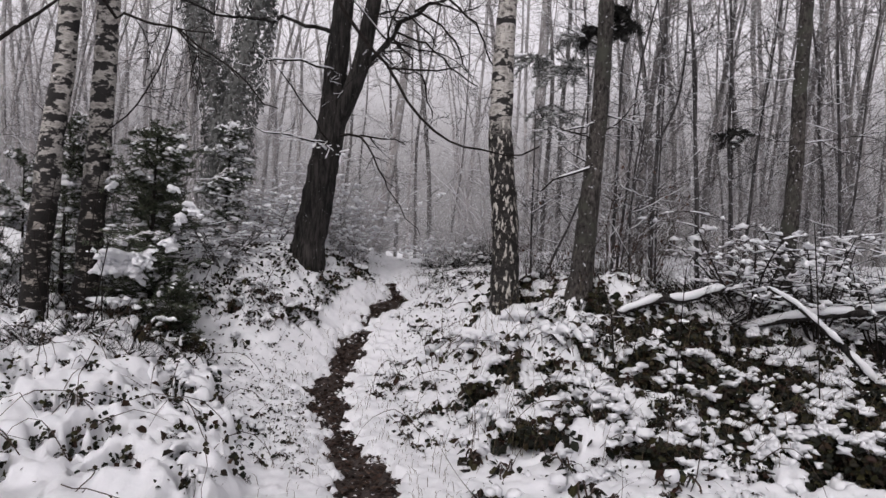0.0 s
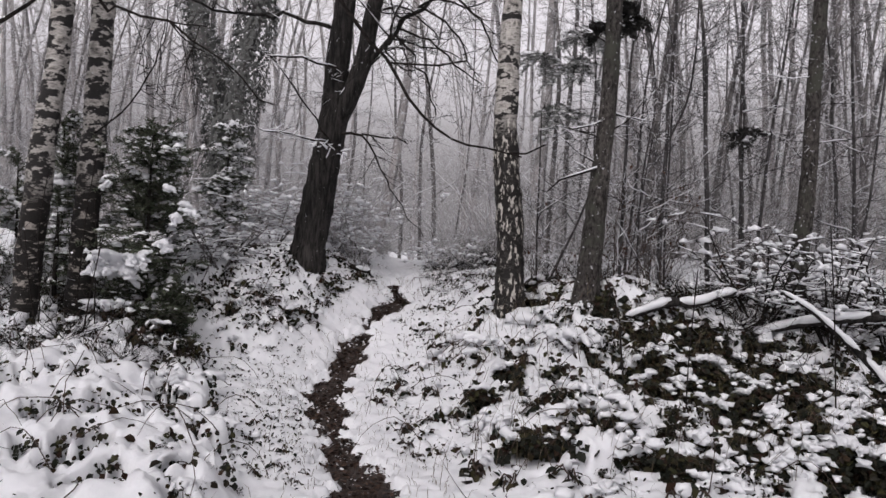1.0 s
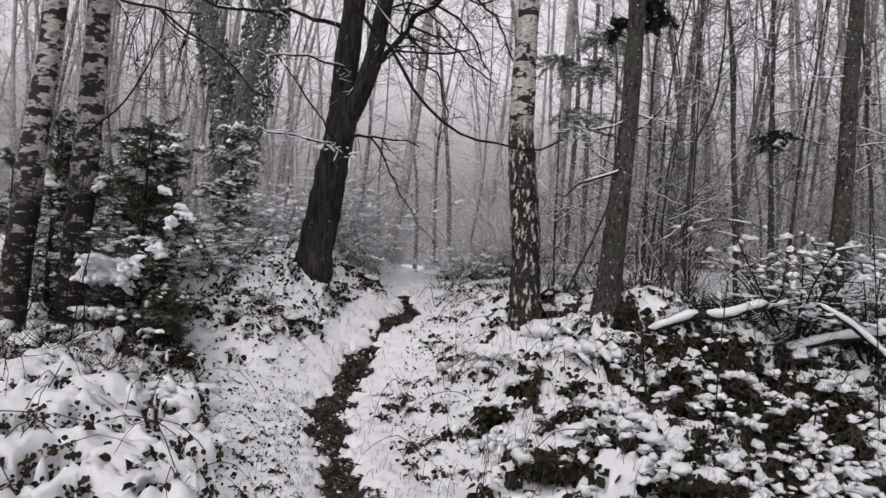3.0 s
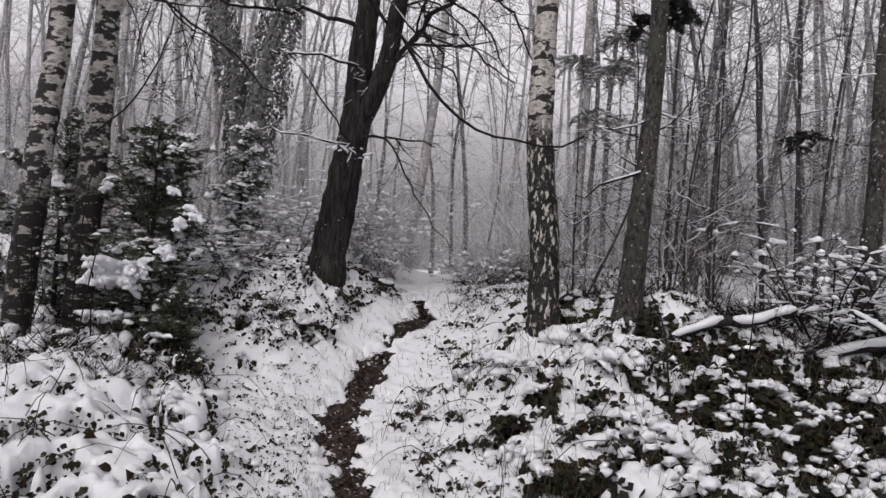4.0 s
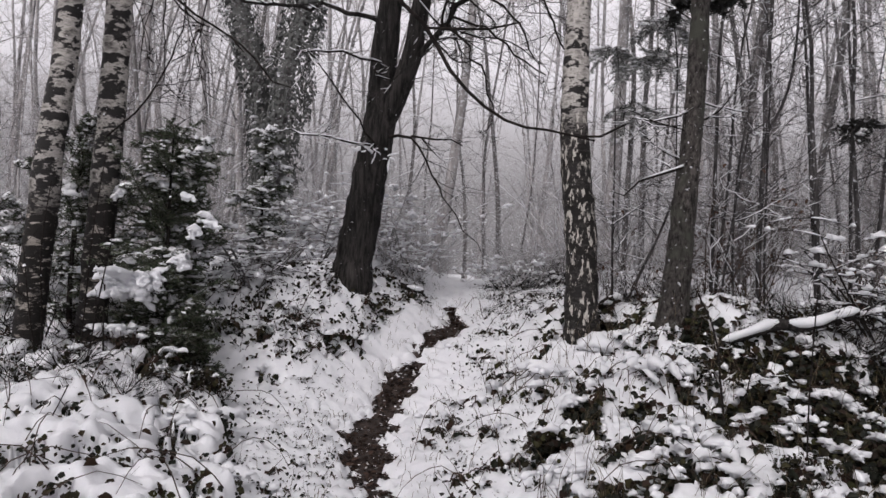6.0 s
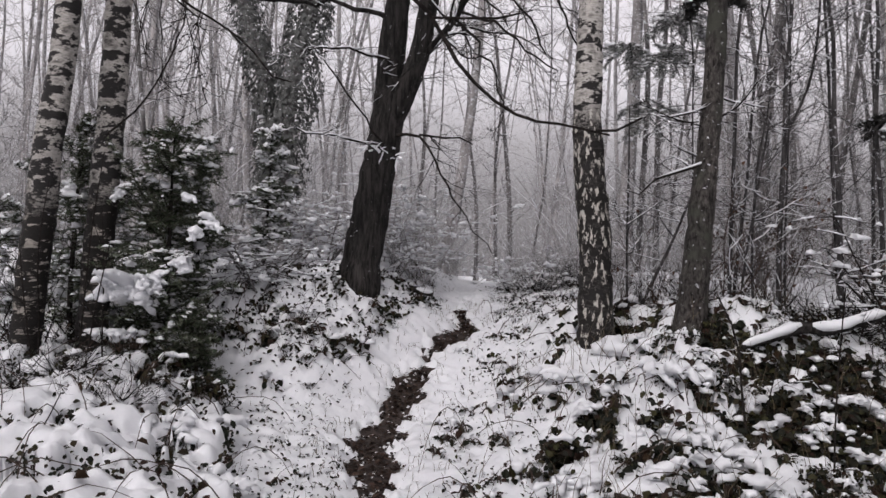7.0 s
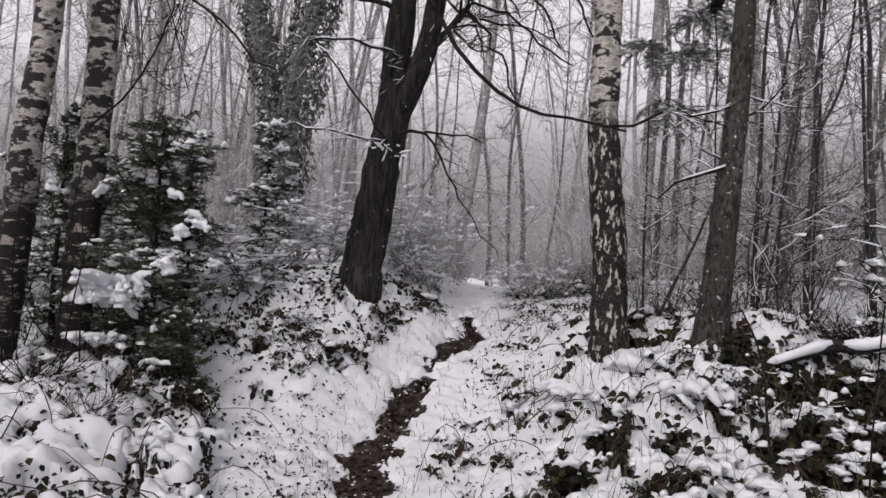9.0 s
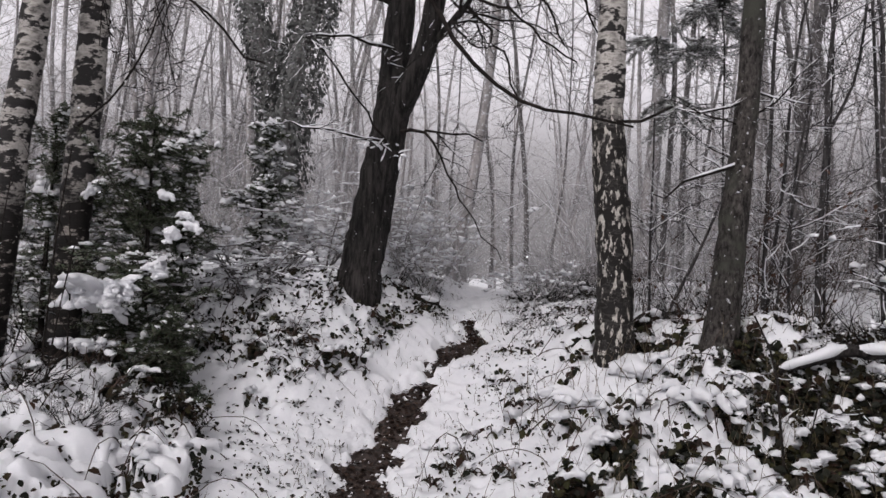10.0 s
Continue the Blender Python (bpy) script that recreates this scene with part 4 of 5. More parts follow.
fill(brush, [(-1.25, 9.2), (-0.92, 9.35), (-0.78, 10.4), (-1.2, 10.4)], 10, R, 0.2, 0.38, 0.1)
fill(dense, [(-0.28, 9.35), (0.1, 9.0), (0.25, 10.2), (-0.33, 10.2)], 14, R, 0.3, 0.5, 0.1)
fill(brush, [(-0.28, 9.4), (0.15, 9.0), (0.25, 10.3), (-0.33, 10.3)], 10, R, 0.25, 0.42, 0.1)
fill(leafy, [(-1.25, 9.7), (-0.88, 9.8), (-0.82, 11.3), (-1.4, 11.3)], 14, R, 0.4, 0.65, 0.12)
fill(leafy, [(-0.36, 9.7), (0.0, 9.4), (0.1, 11.3), (-0.38, 11.3)], 14, R, 0.4, 0.65, 0.12)
fill(sprig, LEFT_SNOW, 44, R, 0.35, 0.75, 0.12)
fill(brush, [(0.75, 8.8), (1.4, 8.3), (2.3, 8.4), (2.5, 9.5), (0.8, 9.7)], 20, R, 0.35, 0.7, 0.15)
fill(leafy, [(0.75, 8.8), (1.4, 8.3), (2.3, 8.4), (2.5, 9.3), (0.8, 9.4)], 16, R, 0.5, 0.9, 0.18)
fill(sprig, RIGHT_LOW, 20, R, 0.6, 1.4, 0.12)
fill(drift, [(0.6, 5.2), (1.3, 5.1), (2.0, 4.6), (3.0, 4.3), (0.8, 4.5)], 6, R, 0.5, 0.8, 0.25)
fill(sprig, RIGHT_EDGE, 55, R, 0.5, 1.1, 0.09)
fill(sprig, LEFT_BANK, 18, R, 0.8, 1.4, 0.15, 0.0)


# ---- what lies on the path and in the grass ----
rl = random.Random(45)
lf, crumbs, blades = Geo(), Geo(), Geo()
for _ in range(3600):
    y = rl.uniform(4.3, 10.0)
    w = float(np.interp(y, PATH_Y, PATH_W))
    x = float(np.interp(y, PATH_Y, PATH_X)) + rl.uniform(-0.6, 0.6) * w
    z = float(soil_height(np.array([x]), np.array([y]))[0])
    if rl.random() < 0.8:
        a = rl.random() * 6.28
        lf.leaf((x, y, z + 0.008), (math.cos(a), math.sin(a), rl.uniform(-0.1, 0.5)), (rl.uniform(-0.5, 0.5), rl.uniform(-0.5, 0.5), 1), rl.uniform(0.02, 0.055), 0.6, rl.uniform(0, 0.6))
    elif rl.random() < 0.5:
        r = rl.uniform(0.004, 0.011)
        crumbs.blob((x, y, z + 0.004), r * 1.4, r, r * 0.5, rl, 0.6)
for _ in range(760):
    y = rl.uniform(4.6, 10.0)
    w = float(np.interp(y, PATH_Y, PATH_W))
    x = float(np.interp(y, PATH_Y, PATH_X)) + rl.choice((-1, 1)) * (w * 0.5 + abs(rl.gauss(0.1, 0.28)))
    z = top(x, y)
    h = rl.uniform(0.02, 0.09)
    a = rl.random() * 6.28
    d = Vector((math.cos(a), math.sin(a), 0)) * h * rl.uniform(0.2, 0.8)
    p = Vector((x, y, z - 0.01))
    blades.tube([p, p + d * 0.35 + Vector((0, 0, h * 0.7)), p + d + Vector((0, 0, h * rl.uniform(0.7, 1.0)))], [0.002, 0.0016, 0.0007], 3, False)
bits = Geo()
for poly, count in ((LEFT_SNOW, 1700), (RIGHT_EDGE, 900), (MID_LEFT, 3800), (RIGHT_LOW, 260), (LEFT_BANK, 420), (RIGHT, 500)):
    px, py = [p[0] for p in poly], [p[1] for p in poly]
    for _ in range(count):
        x, y = rl.uniform(min(px), max(px)), rl.uniform(min(py), max(py))
        if not inside(x, y, poly):
            continue
        a = rl.random() * 6.28
        bits.leaf((x, y, top(x, y) + 0.004), (math.cos(a), math.sin(a), rl.uniform(-0.2, 1.2)), (rl.uniform(-0.8, 0.8), rl.uniform(-0.8, 0.8), 1), rl.uniform(0.012, 0.04) * (1.6 if poly is MID_LEFT else 1.0), rl.uniform(0.3, 0.8), rl.uniform(0, 0.6))
# dark leaves in the hollows between the cushions of snow; on the left bank they stand in for shade
hollows = Geo()
for poly, count, size in ((LEFT_BANK, 22000, 0.04), (MID_LEFT, 9000, 0.045), (RIGHT, 24000, 0.07)):
    px, py = np.array([p[0] for p in poly]), np.array([p[1] for p in poly])
    hx, hy = np.random.RandomState(len(poly)).uniform((px.min(), py.min()), (px.max(), py.max()), (count, 2)).T
    here = snow_height(hx, hy)
    rim = np.maximum.reduce([snow_height(hx + a, hy + b) for a, b in ((0.09, 0), (-0.09, 0), (0, 0.09), (0, -0.09))])
    for x, y, z, r in zip(hx, hy, here, rim):
        if r - z > (0.13 if poly is LEFT_BANK else 0.10) and inside(x, y, poly):
            hollows.leaf((x, y, r - rl.uniform(0.03, 0.11)), (rl.uniform(-1, 1), rl.uniform(-1, 0.3), rl.uniform(-1.2, 0.2)), (rl.uniform(-0.6, 0.6), rl.uniform(-1.2, 0.2), 0.7), size * rl.uniform(0.6, 1.3), 0.75, rl.uniform(0, 0.4))
# withered leaves hanging on the canes of the left-hand bank
withered = Geo()
for _ in range(46):
    y = rl.uniform(4.4, 7.0)
    x = float(bank_rim(np.array([y]))[0]) - abs(rl.gauss(0.2, 0.5))
    withered.leaf((x, y, top(x, y) + rl.uniform(0.01, 0.07)), (rl.uniform(-1, 1), rl.uniform(-1, 1), rl.uniform(-1.2, 0.2)), (rl.uniform(-0.8, 0.8), rl.uniform(-1, 0.3), 0.8), rl.uniform(0.05, 0.09), rl.uniform(0.5, 0.8), rl.uniform(0.2, 0.8))
tagged(new("withered_leaves", withered.mesh("withered_leaves", WITHERED, False)), "curled brown bramble leaves above the snow", "leaves", kind="stuff")
# the leafy canopy of the brambles on the right-hand bank, with snow caught on top
rc = np.random.RandomState(77)
canopy, caught = Geo(), Geo()
px, py = [p[0] for p in RIGHT], [p[1] for p in RIGHT]
cx, cy = rc.uniform((min(px), min(py)), (max(px), 8.6), (52000, 2)).T
dens, tall, patch = leafiness(cx, cy), fractal(cx, cy, 2.6, 23), fractal(cx, cy, 7.0, 24)
base = ground_z(cx, cy)
for x, y, d, h, q, z in zip(cx, cy, dens, tall, patch, base):
    ragged = float(np.interp(x, [0.2, 0.7, 1.25, 1.6, 2.5], [5.75, 5.6, 5.5, 5.15, 4.95])) + 0.5 * max(0.0, q - 0.38)
    if d < 0.25 or y < ragged or (x < 0.75 and y > 7.2) or not inside(x, y, RIGHT) or any((x - a) ** 2 + (y - b) ** 2 < r * r for a, b, r in KEEP_CLEAR):
        continue
    top_z = z + 0.02 + d * (0.06 + 0.42 * max(0.0, h - 0.2)) * (1.0 if y < 7.1 else 0.65)
    p = Vector((x, y, z + (top_z - z) * rl.uniform(0.35, 1.0)))
    canopy.leaf(p, (rl.uniform(-1, 1), rl.uniform(-1, 0.4), rl.uniform(-1.0, 0.2)), (rl.uniform(-0.6, 0.6), rl.uniform(-1.0, 0.2), 0.9), rl.uniform(0.03, 0.07), rl.uniform(0.65, 0.9), rl.uniform(0, 0.4))
    if q > 0.5 and rl.random() < (0.10 if y > 6.1 else 0.13):
        r = rl.uniform(0.014, 0.042) * (0.8 + 2.0 * (q - 0.5))
        caught.blob((x, y, top_z + r * 0.2), r * rl.uniform(1.0, 1.7), r, r * 0.7, rl, 0.9, -0.7)
tagged(new("bramble_canopy", canopy.mesh("bramble_canopy", LEAF, False)), "dense dark green bramble leaves standing clear of the snow", "brambles", kind="stuff")
tagged(new("caught_snow", caught.mesh("caught_snow", SNOW)), "lumps of snow caught on the bramble leaves", "snow", kind="stuff")
tagged(new("hollow_leaves", hollows.mesh("hollow_leaves", LEAF, False)), "dark bramble leaves in snow hollows, partly standing in for shade", "leaves", kind="stuff")
for _ in range(900):
    x, y = rl.uniform(-0.2, 3.4), rl.uniform(5.2, 8.2)
    if not inside(x, y, RIGHT) and rl.random() < 0.75:
        continue
    z = float(ground_z(np.array([x]), np.array([y]))[0])
    h, a = rl.uniform(0.12, 0.42), rl.random() * 6.28
    d = Vector((math.cos(a), math.sin(a), 0)) * h * rl.uniform(0.1, 0.6)
    p = Vector((x, y, z))
    blades.tube([p, p + d * 0.3 + Vector((0, 0, h * 0.6)), p + d + Vector((0, 0, h))], [0.0026, 0.002, 0.001], 3, False)
canes = Geo()
for poly, count in ((LEFT_BANK, 120), (RIGHT, 90), (MID_LEFT, 26), (RIGHT_EDGE, 10)):
    px, py = [p[0] for p in poly], [p[1] for p in poly]
    done = 0
    while done < count:
        x, y = rl.uniform(min(px), max(px)), rl.uniform(min(py), max(py))
        if not inside(x, y, poly):
            continue
        done += 1
        a, ln, h = rl.random() * 6.28, rl.uniform(0.25, 0.8), rl.uniform(0.05, 0.3)
        ends = (top(x, y), top(x + math.cos(a) * ln, y + math.sin(a) * ln))
        pts = [Vector((x + math.cos(a) * ln * t, y + math.sin(a) * ln * t, ends[0] + (ends[1] - ends[0]) * t + h * 4 * t * (1 - t))) + Vector((rl.uniform(-1, 1), rl.uniform(-1, 1), rl.uniform(-1, 1))) * 0.012 for t in (0, 0.12, 0.25, 0.4, 0.55, 0.7, 0.85, 1.0)]
        canes.tube(pts, [0.0035, 0.0034, 0.0032, 0.003, 0.0028, 0.0025, 0.002, 0.0015], 4, False)
        for q in pts[2:7]:
            if rl.random() < 0.1:
                bits.leaf(q, (rl.uniform(-1, 1), rl.uniform(-1, 1), -0.8), (rl.uniform(-0.5, 0.5), rl.uniform(-0.5, 0.5), 1), rl.uniform(0.03, 0.06), 0.7, 0.3)
tagged(new("bramble_canes", canes.mesh("bramble_canes", STEM)), "thin arching brown bramble canes over the snow", "bramble", kind="stuff")
tagged(new("leaf_tips", bits.mesh("leaf_tips", LEAF, False)), "small dark leaf tips showing through the snow", "leaves", kind="stuff")
for name, g, m, label, cat in (("leaf_litter", lf, LITTER, "wet dark leaf litter trodden into the path", "leaf litter"), ("snow_crumbs", crumbs, SNOW, "crumbs of snow scattered on the muddy path", "snow"), ("dry_grass", blades, GRASS, "thin dry grass blades poking through snow", "grass")):
    tagged(new(name, g.mesh(name, m, False)), label, cat, kind="stuff")


# ---- undergrowth at the foot of the wood ----
R = random.Random(53)
fill(brush, [(-9, 14), (-1.3, 14), (-1.2, 9.6), (-2.0, 9.3), (-3.4, 8.6), (-5.5, 8.0), (-9, 9)], 20, R, 0.6, 1.2, 0.25)
fill(brush, [(-5.6, 7.9), (-3.9, 7.7), (-3.9, 9.5), (-5.6, 9.5)], 12, R, 0.8, 1.3, 0.2)
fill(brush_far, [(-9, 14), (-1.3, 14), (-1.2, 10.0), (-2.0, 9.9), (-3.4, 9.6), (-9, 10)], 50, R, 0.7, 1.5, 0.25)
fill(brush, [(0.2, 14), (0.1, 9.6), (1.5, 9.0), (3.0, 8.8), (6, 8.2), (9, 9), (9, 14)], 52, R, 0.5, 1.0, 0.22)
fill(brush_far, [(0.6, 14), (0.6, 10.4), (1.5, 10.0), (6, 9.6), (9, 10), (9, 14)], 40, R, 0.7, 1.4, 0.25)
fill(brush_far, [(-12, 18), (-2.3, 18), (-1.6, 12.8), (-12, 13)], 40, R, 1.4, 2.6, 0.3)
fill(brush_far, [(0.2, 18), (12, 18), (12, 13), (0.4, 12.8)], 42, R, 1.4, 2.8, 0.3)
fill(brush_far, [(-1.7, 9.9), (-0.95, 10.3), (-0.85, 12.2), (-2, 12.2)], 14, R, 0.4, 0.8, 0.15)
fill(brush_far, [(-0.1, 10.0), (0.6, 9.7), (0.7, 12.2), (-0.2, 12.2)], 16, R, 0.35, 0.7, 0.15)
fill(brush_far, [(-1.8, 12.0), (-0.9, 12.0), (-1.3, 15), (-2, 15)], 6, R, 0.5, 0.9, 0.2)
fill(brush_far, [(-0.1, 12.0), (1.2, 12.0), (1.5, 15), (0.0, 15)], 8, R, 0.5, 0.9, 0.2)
rusty = [shrub("beech_sapling", 520 + k, "small beech sapling keeping red-brown withered leaves", "beech saplings", 3, 1.1, STEM, 2, 0.6, 45) for k in range(3)]
fill(rusty, [(1.3, 8.6), (3.2, 8.3), (3.4, 9.2), (1.4, 9.3)], 9, R, 0.8, 1.3, 0.2)

# falling snow, thick in the distance
rs = np.random.RandomState(7)


def flakes(n, lo, hi, size):
    c = rs.uniform(lo, hi, (n, 3))
    a = rs.normal(size=(n, 3))
    a /= np.linalg.norm(a, axis=1)[:, None]
    b = np.cross(a, rs.normal(size=(n, 3)))
    b /= np.linalg.norm(b, axis=1)[:, None]
    r = rs.uniform(0.5, 1.0, (n, 1)) * size
    v = np.stack([c + a * r, c + b * r, c - a * r, c - b * r], 1)
    return v.reshape(-1, 3)


v = np.concatenate([flakes(130000, (-8, 9.6, 0.9), (8, 16.5, 6.3), 0.0085), flakes(1500, (-3.5, 3.6, 0.2), (3.5, 9.5, 4.0), 0.0042), flakes(420, (-4.0, 4.2, 0.2), (4.0, 9.5, 4.0), 0.0085)])
me = bpy.data.meshes.new("falling_snow")
me.from_pydata(v.tolist(), [], np.arange(len(v)).reshape(-1, 4).tolist())
me.materials.append(SNOW)
tagged(new("falling_snow", me), "fine white snowflakes falling thickly between the trees", "snowflakes", kind="stuff")

# ---- conifers ----
def needles(geo, rng, p, d, length, count, size=0.028, wide=0.0045):
    """Flat needles on both sides of a twig."""
    d = Vector(d).normalized()
    side = d.cross(Vector((0, 0, 1)))
    side = side.normalized() if side.length > 1e-4 else Vector((1, 0, 0))
    for k in range(count):
        q = Vector(p) + d * (length * (k + rng.random()) / count)
        s = side * rng.choice((-1, 1)) + d * rng.uniform(0.2, 0.9) + Vector((0, 0, rng.uniform(-0.8, 0.8)))
        e = q + s.normalized() * size * rng.uniform(0.7, 1.3)
        w = d * wide
        b = len(geo.v)
        geo.v += [tuple(q - w), tuple(q + w), tuple(e + w * 0.6), tuple(e - w * 0.6)]
        geo.f.append((b, b + 1, b + 2, b + 3))


def fir_bough(wood, green, snow, rng, p, d, length, r, load):
    pts = wander(rng, p, d, length, 6, 0.24, -0.06)
    wood.tube(pts, [r * (1 - 0.12 * k) for k in range(7)], 4, False)
    for k in range(1, 7):
        a = (pts[k] - pts[k - 1]).normalized()
        side = a.cross(Vector((0, 0, 1))).normalized()
        needles(green, rng, pts[k - 1], a, (pts[k] - pts[k - 1]).length, 10)
        for sgn in (-1, 1):
            for h in (0.3, 0.8):
                ln = length * (0.34 * (1 - k / 8.0)) * rng.uniform(0.7, 1.2) + 0.04
                q = pts[k - 1].lerp(pts[k], h)
                t = a * 0.75 + side * sgn + Vector((0, 0, rng.uniform(-0.8, 0.5)))
                t.normalize()
                wood.tube([q, q + t * ln], [0.0025, 0.0015], 3, False)
                needles(green, rng, q, t, ln, int(ln * 150) + 4)
                if rng.random() < load * 1.3:
                    c = q + t * ln * rng.uniform(0.4, 0.9)
                    snow.blob(c + Vector((0, 0, 0.008)), ln * 0.18 + 0.01, 0.013, 0.012, rng, 0.8)
        if rng.random() < load * 0.6:
            w = 0.014 + 0.04 * rng.random() ** 2
            snow.blob(pts[k] + Vector((0, 0, 0.015)), length / 10 * rng.uniform(0.6, 1.4) + 0.02, w, 0.02 + w * 0.4, rng, 0.7)


def young_fir(name, at, h, radius, seed, label, load=0.15, whorls=11, group="young firs", bare=0.06):
    rng = random.Random(seed)
    ob = thing(name, (at[0], at[1], soil(at[0], at[1])), label, "fir tree", group)
    tr, wood, green, snow = Geo(), Geo(), Geo(), Geo()
    pts = wander(rng, (0, 0, -0.05), (0.03, 0, 1), h, 8, 0.03, 0)
    tr.tube(pts, [0.03 * (1 - 0.1 * k) * h / 2 for k in range(9)], 8)
    part("trunk", tr, TWIG, ob)
    for w in range(whorls * 6):
        t = min(0.98, bare + (1 - bare) * (w + rng.uniform(-3.5, 3.5)) / (whorls * 6))
        t = max(t, 0.03)
        i = min(7, int(t * 8))
        c = pts[i].lerp(pts[i + 1], t * 8 - i)
        a = rng.random() * 6.28
        ln = radius * (1 - t) ** 0.42 * rng.uniform(0.15, 1.0) * 1.15 + 0.08
        if t < 0.35 and math.sin(a) < 0.2:
            ln *= 0.6
        fir_bough(wood, green, snow, rng, c, (math.cos(a), math.sin(a), rng.uniform(-0.2, 0.9) + 0.3 * t), ln, 0.007, load * rng.choice((0.4, 1.2, 3.0)))
    fir_bough(wood, green, snow, rng, pts[-1] - Vector((0, 0, 0.1)), (0, 0, 1), 0.2, 0.005, 0)
    stuff("twig_tangle", wood, TWIG, ob)
    stuff("needle_foliage", green, NEEDLE, ob, "dark green fir needles", False)
    stuff("snow", snow, SNOW, ob, "pads of white snow on the boughs")
    return ob


main_fir = young_fir("young_fir", (-2.69, 7.46, 0.30), 2.0, 0.84, 61, "dark green young fir carrying pads of fresh snow", 0.12, 14, "young firs", 0.02)
young_fir("young_fir", (-3.49, 7.85, 0.31), 1.7, 0.55, 62, "dark young fir crowded between two birch trunks", 0.3, 7)
young_fir("young_fir", (-2.7, 8.06, 0.43), 1.6, 0.42, 63, "young fir with snowy boughs beside the brambles", 0.3, 8)
young_fir("young_fir", (-2.45, 9.0, 0.87), 1.42, 0.36, 64, "slender young fir with snow hanging on its upper boughs", 0.55, 6)
young_fir("young_fir", (-4.23, 8.15, 0.23), 1.35, 0.6, 65, "dark young fir behind a slanting birch", 0.35, 4)
young_fir("young_fir", (-3.60, 7.66, 0.44), 1.95, 0.62, 169, "ragged young fir behind two birch trunks", 0.3, 6)
young_fir("young_fir", (-4.44, 7.75, 0.28), 1.4, 0.6, 67, "dark young fir at the edge of the thicket", 0.35, 4)
young_fir("young_fir", (-2.34, 7.12, 0.4), 0.75, 0.38, 171, "low dark fir crouching at the edge of the snow", 0.05, 9, "young firs", 0.02)
fill(drift, [(-3.6, 7.4), (-2.6, 7.5), (-2.5, 6.9), (-3.5, 6.6)], 7, random.Random(66), 0.6, 0.9, 0.25, -0.04)
# big cushions of snow on the low boughs of the fir
R = random.Random(68)
for spot, sizes in (((-2.73, 6.93, 1.23), ((0, 0, 0, 0.19, 0.075), (-0.15, 0.02, -0.02, 0.12, 0.06), (0.13, 0, 0.03, 0.1, 0.05), (0.02, 0, -0.06, 0.13, 0.06), (0.19, 0, 0.05, 0.06, 0.04))), ((-2.33, 6.99, 1.39), ((0, 0, 0, 0.06, 0.06), (0.03, 0, -0.05, 0.05, 0.04))), ((-2.34, 6.87, 0.75), ((0, 0, 0, 0.08, 0.03),)), ((-3.52, 7.49, 1.93), ((0, 0, 0, 0.03, 0.05),)), ((-2.91, 7.10, 1.86), ((0, 0, 0, 0.045, 0.03),)), ((-2.37, 7.10, 1.86), ((0, 0, 0, 0.04, 0.03),)), ((-2.24, 7.10, 1.73), ((0, 0, 0, 0.05, 0.035), (0.07, 0, -0.06, 0.06, 0.04))), ((-2.28, 7.00, 1.62), ((0, 0, 0, 0.05, 0.045),)), ((-2.50, 6.88, 1.20), ((0, 0, 0, 0.04, 0.03),))):
    g = Geo()
    for dx, dy, dz, w, h in sizes:
        base = Vector(spot) - Vector(main_fir.location) + Vector((dx, dy, dz))
        for _ in range(7 if w > 0.09 else 4):
            a = R.random() * 6.28
            run = wander(R, base, (math.cos(a), 0.5 * math.sin(a) - 0.2, R.uniform(-0.5, 0.25)), w * R.uniform(1.0, 1.9), 7, 0.42, -0.07)
            rr = [(h * 0.6 + 0.01) * R.uniform(0.6, 1.3) * (1 - 0.08 * k) for k in range(8)]
            rr[-1] *= 0.4
            g.tube(run, rr, 10, True, 0.75, 0.7)
            for q in run[2:]:
                if R.random() < 0.5:
                    r = h * R.uniform(0.25, 0.5)
                    g.blob(q + Vector((R.uniform(-1, 1), R.uniform(-1, 0.3), R.uniform(-0.6, 0.3))) * h * 0.6, r * 1.3, r, r * 0.8, R, 0.6, -0.8)
    stuff("snow_cushion", g, SNOW, main_fir, "thick cushion of snow")


# ---- ivy-clad trees ----
def ivy_tree(at, line, rad, width, seed, label, leaves):
    rng = random.Random(seed)
    ob = thing("ivy_clad_tree", at, label, "tree", "ivy trees")
    base = Vector(at)
    pts, rr = smooth_line([Vector(p) - base for p in line], rad, 0.15)
    _, ww = smooth_line([Vector(p) - base for p in line], width, 0.15)
    g, lf, sn = Geo(), Geo(), Geo()
    g.tube(pts, rr, 9)
    part("trunk", g, BARK_GREY, ob)
    for _ in range(leaves):
        i = rng.randrange(len(pts))
        if ww[i] < 0.03:
            continue
        a = rng.random() * 6.28
        lump = 0.75 + 0.55 * noise.noise(Vector((math.cos(a) * 1.2, math.sin(a) * 1.2, pts[i].z * 1.8 + seed)))
        r = ww[i] * lump * rng.uniform(0.75, 1.08)
        out = Vector((math.cos(a), math.sin(a), 0))
        q = pts[i] + out * r + Vector((0, 0, rng.uniform(-0.1, 0.1)))
        lf.leaf(q, out * 0.3 + Vector((rng.uniform(-0.3, 0.3), rng.uniform(-0.3, 0.3), -0.9)), out + Vector((0, 0, 0.2)), rng.uniform(0.03, 0.055), 0.9, 0.1)
        if rng.random() < 0.006:
            sn.blob(q + Vector((0, 0, 0.02)), 0.05, 0.035, 0.02, rng, 0.4)
    stuff("ivy", lf, IVY, ob, "thick grey-green ivy", False)
    stuff("snow", sn, SNOW, ob)
    return ob


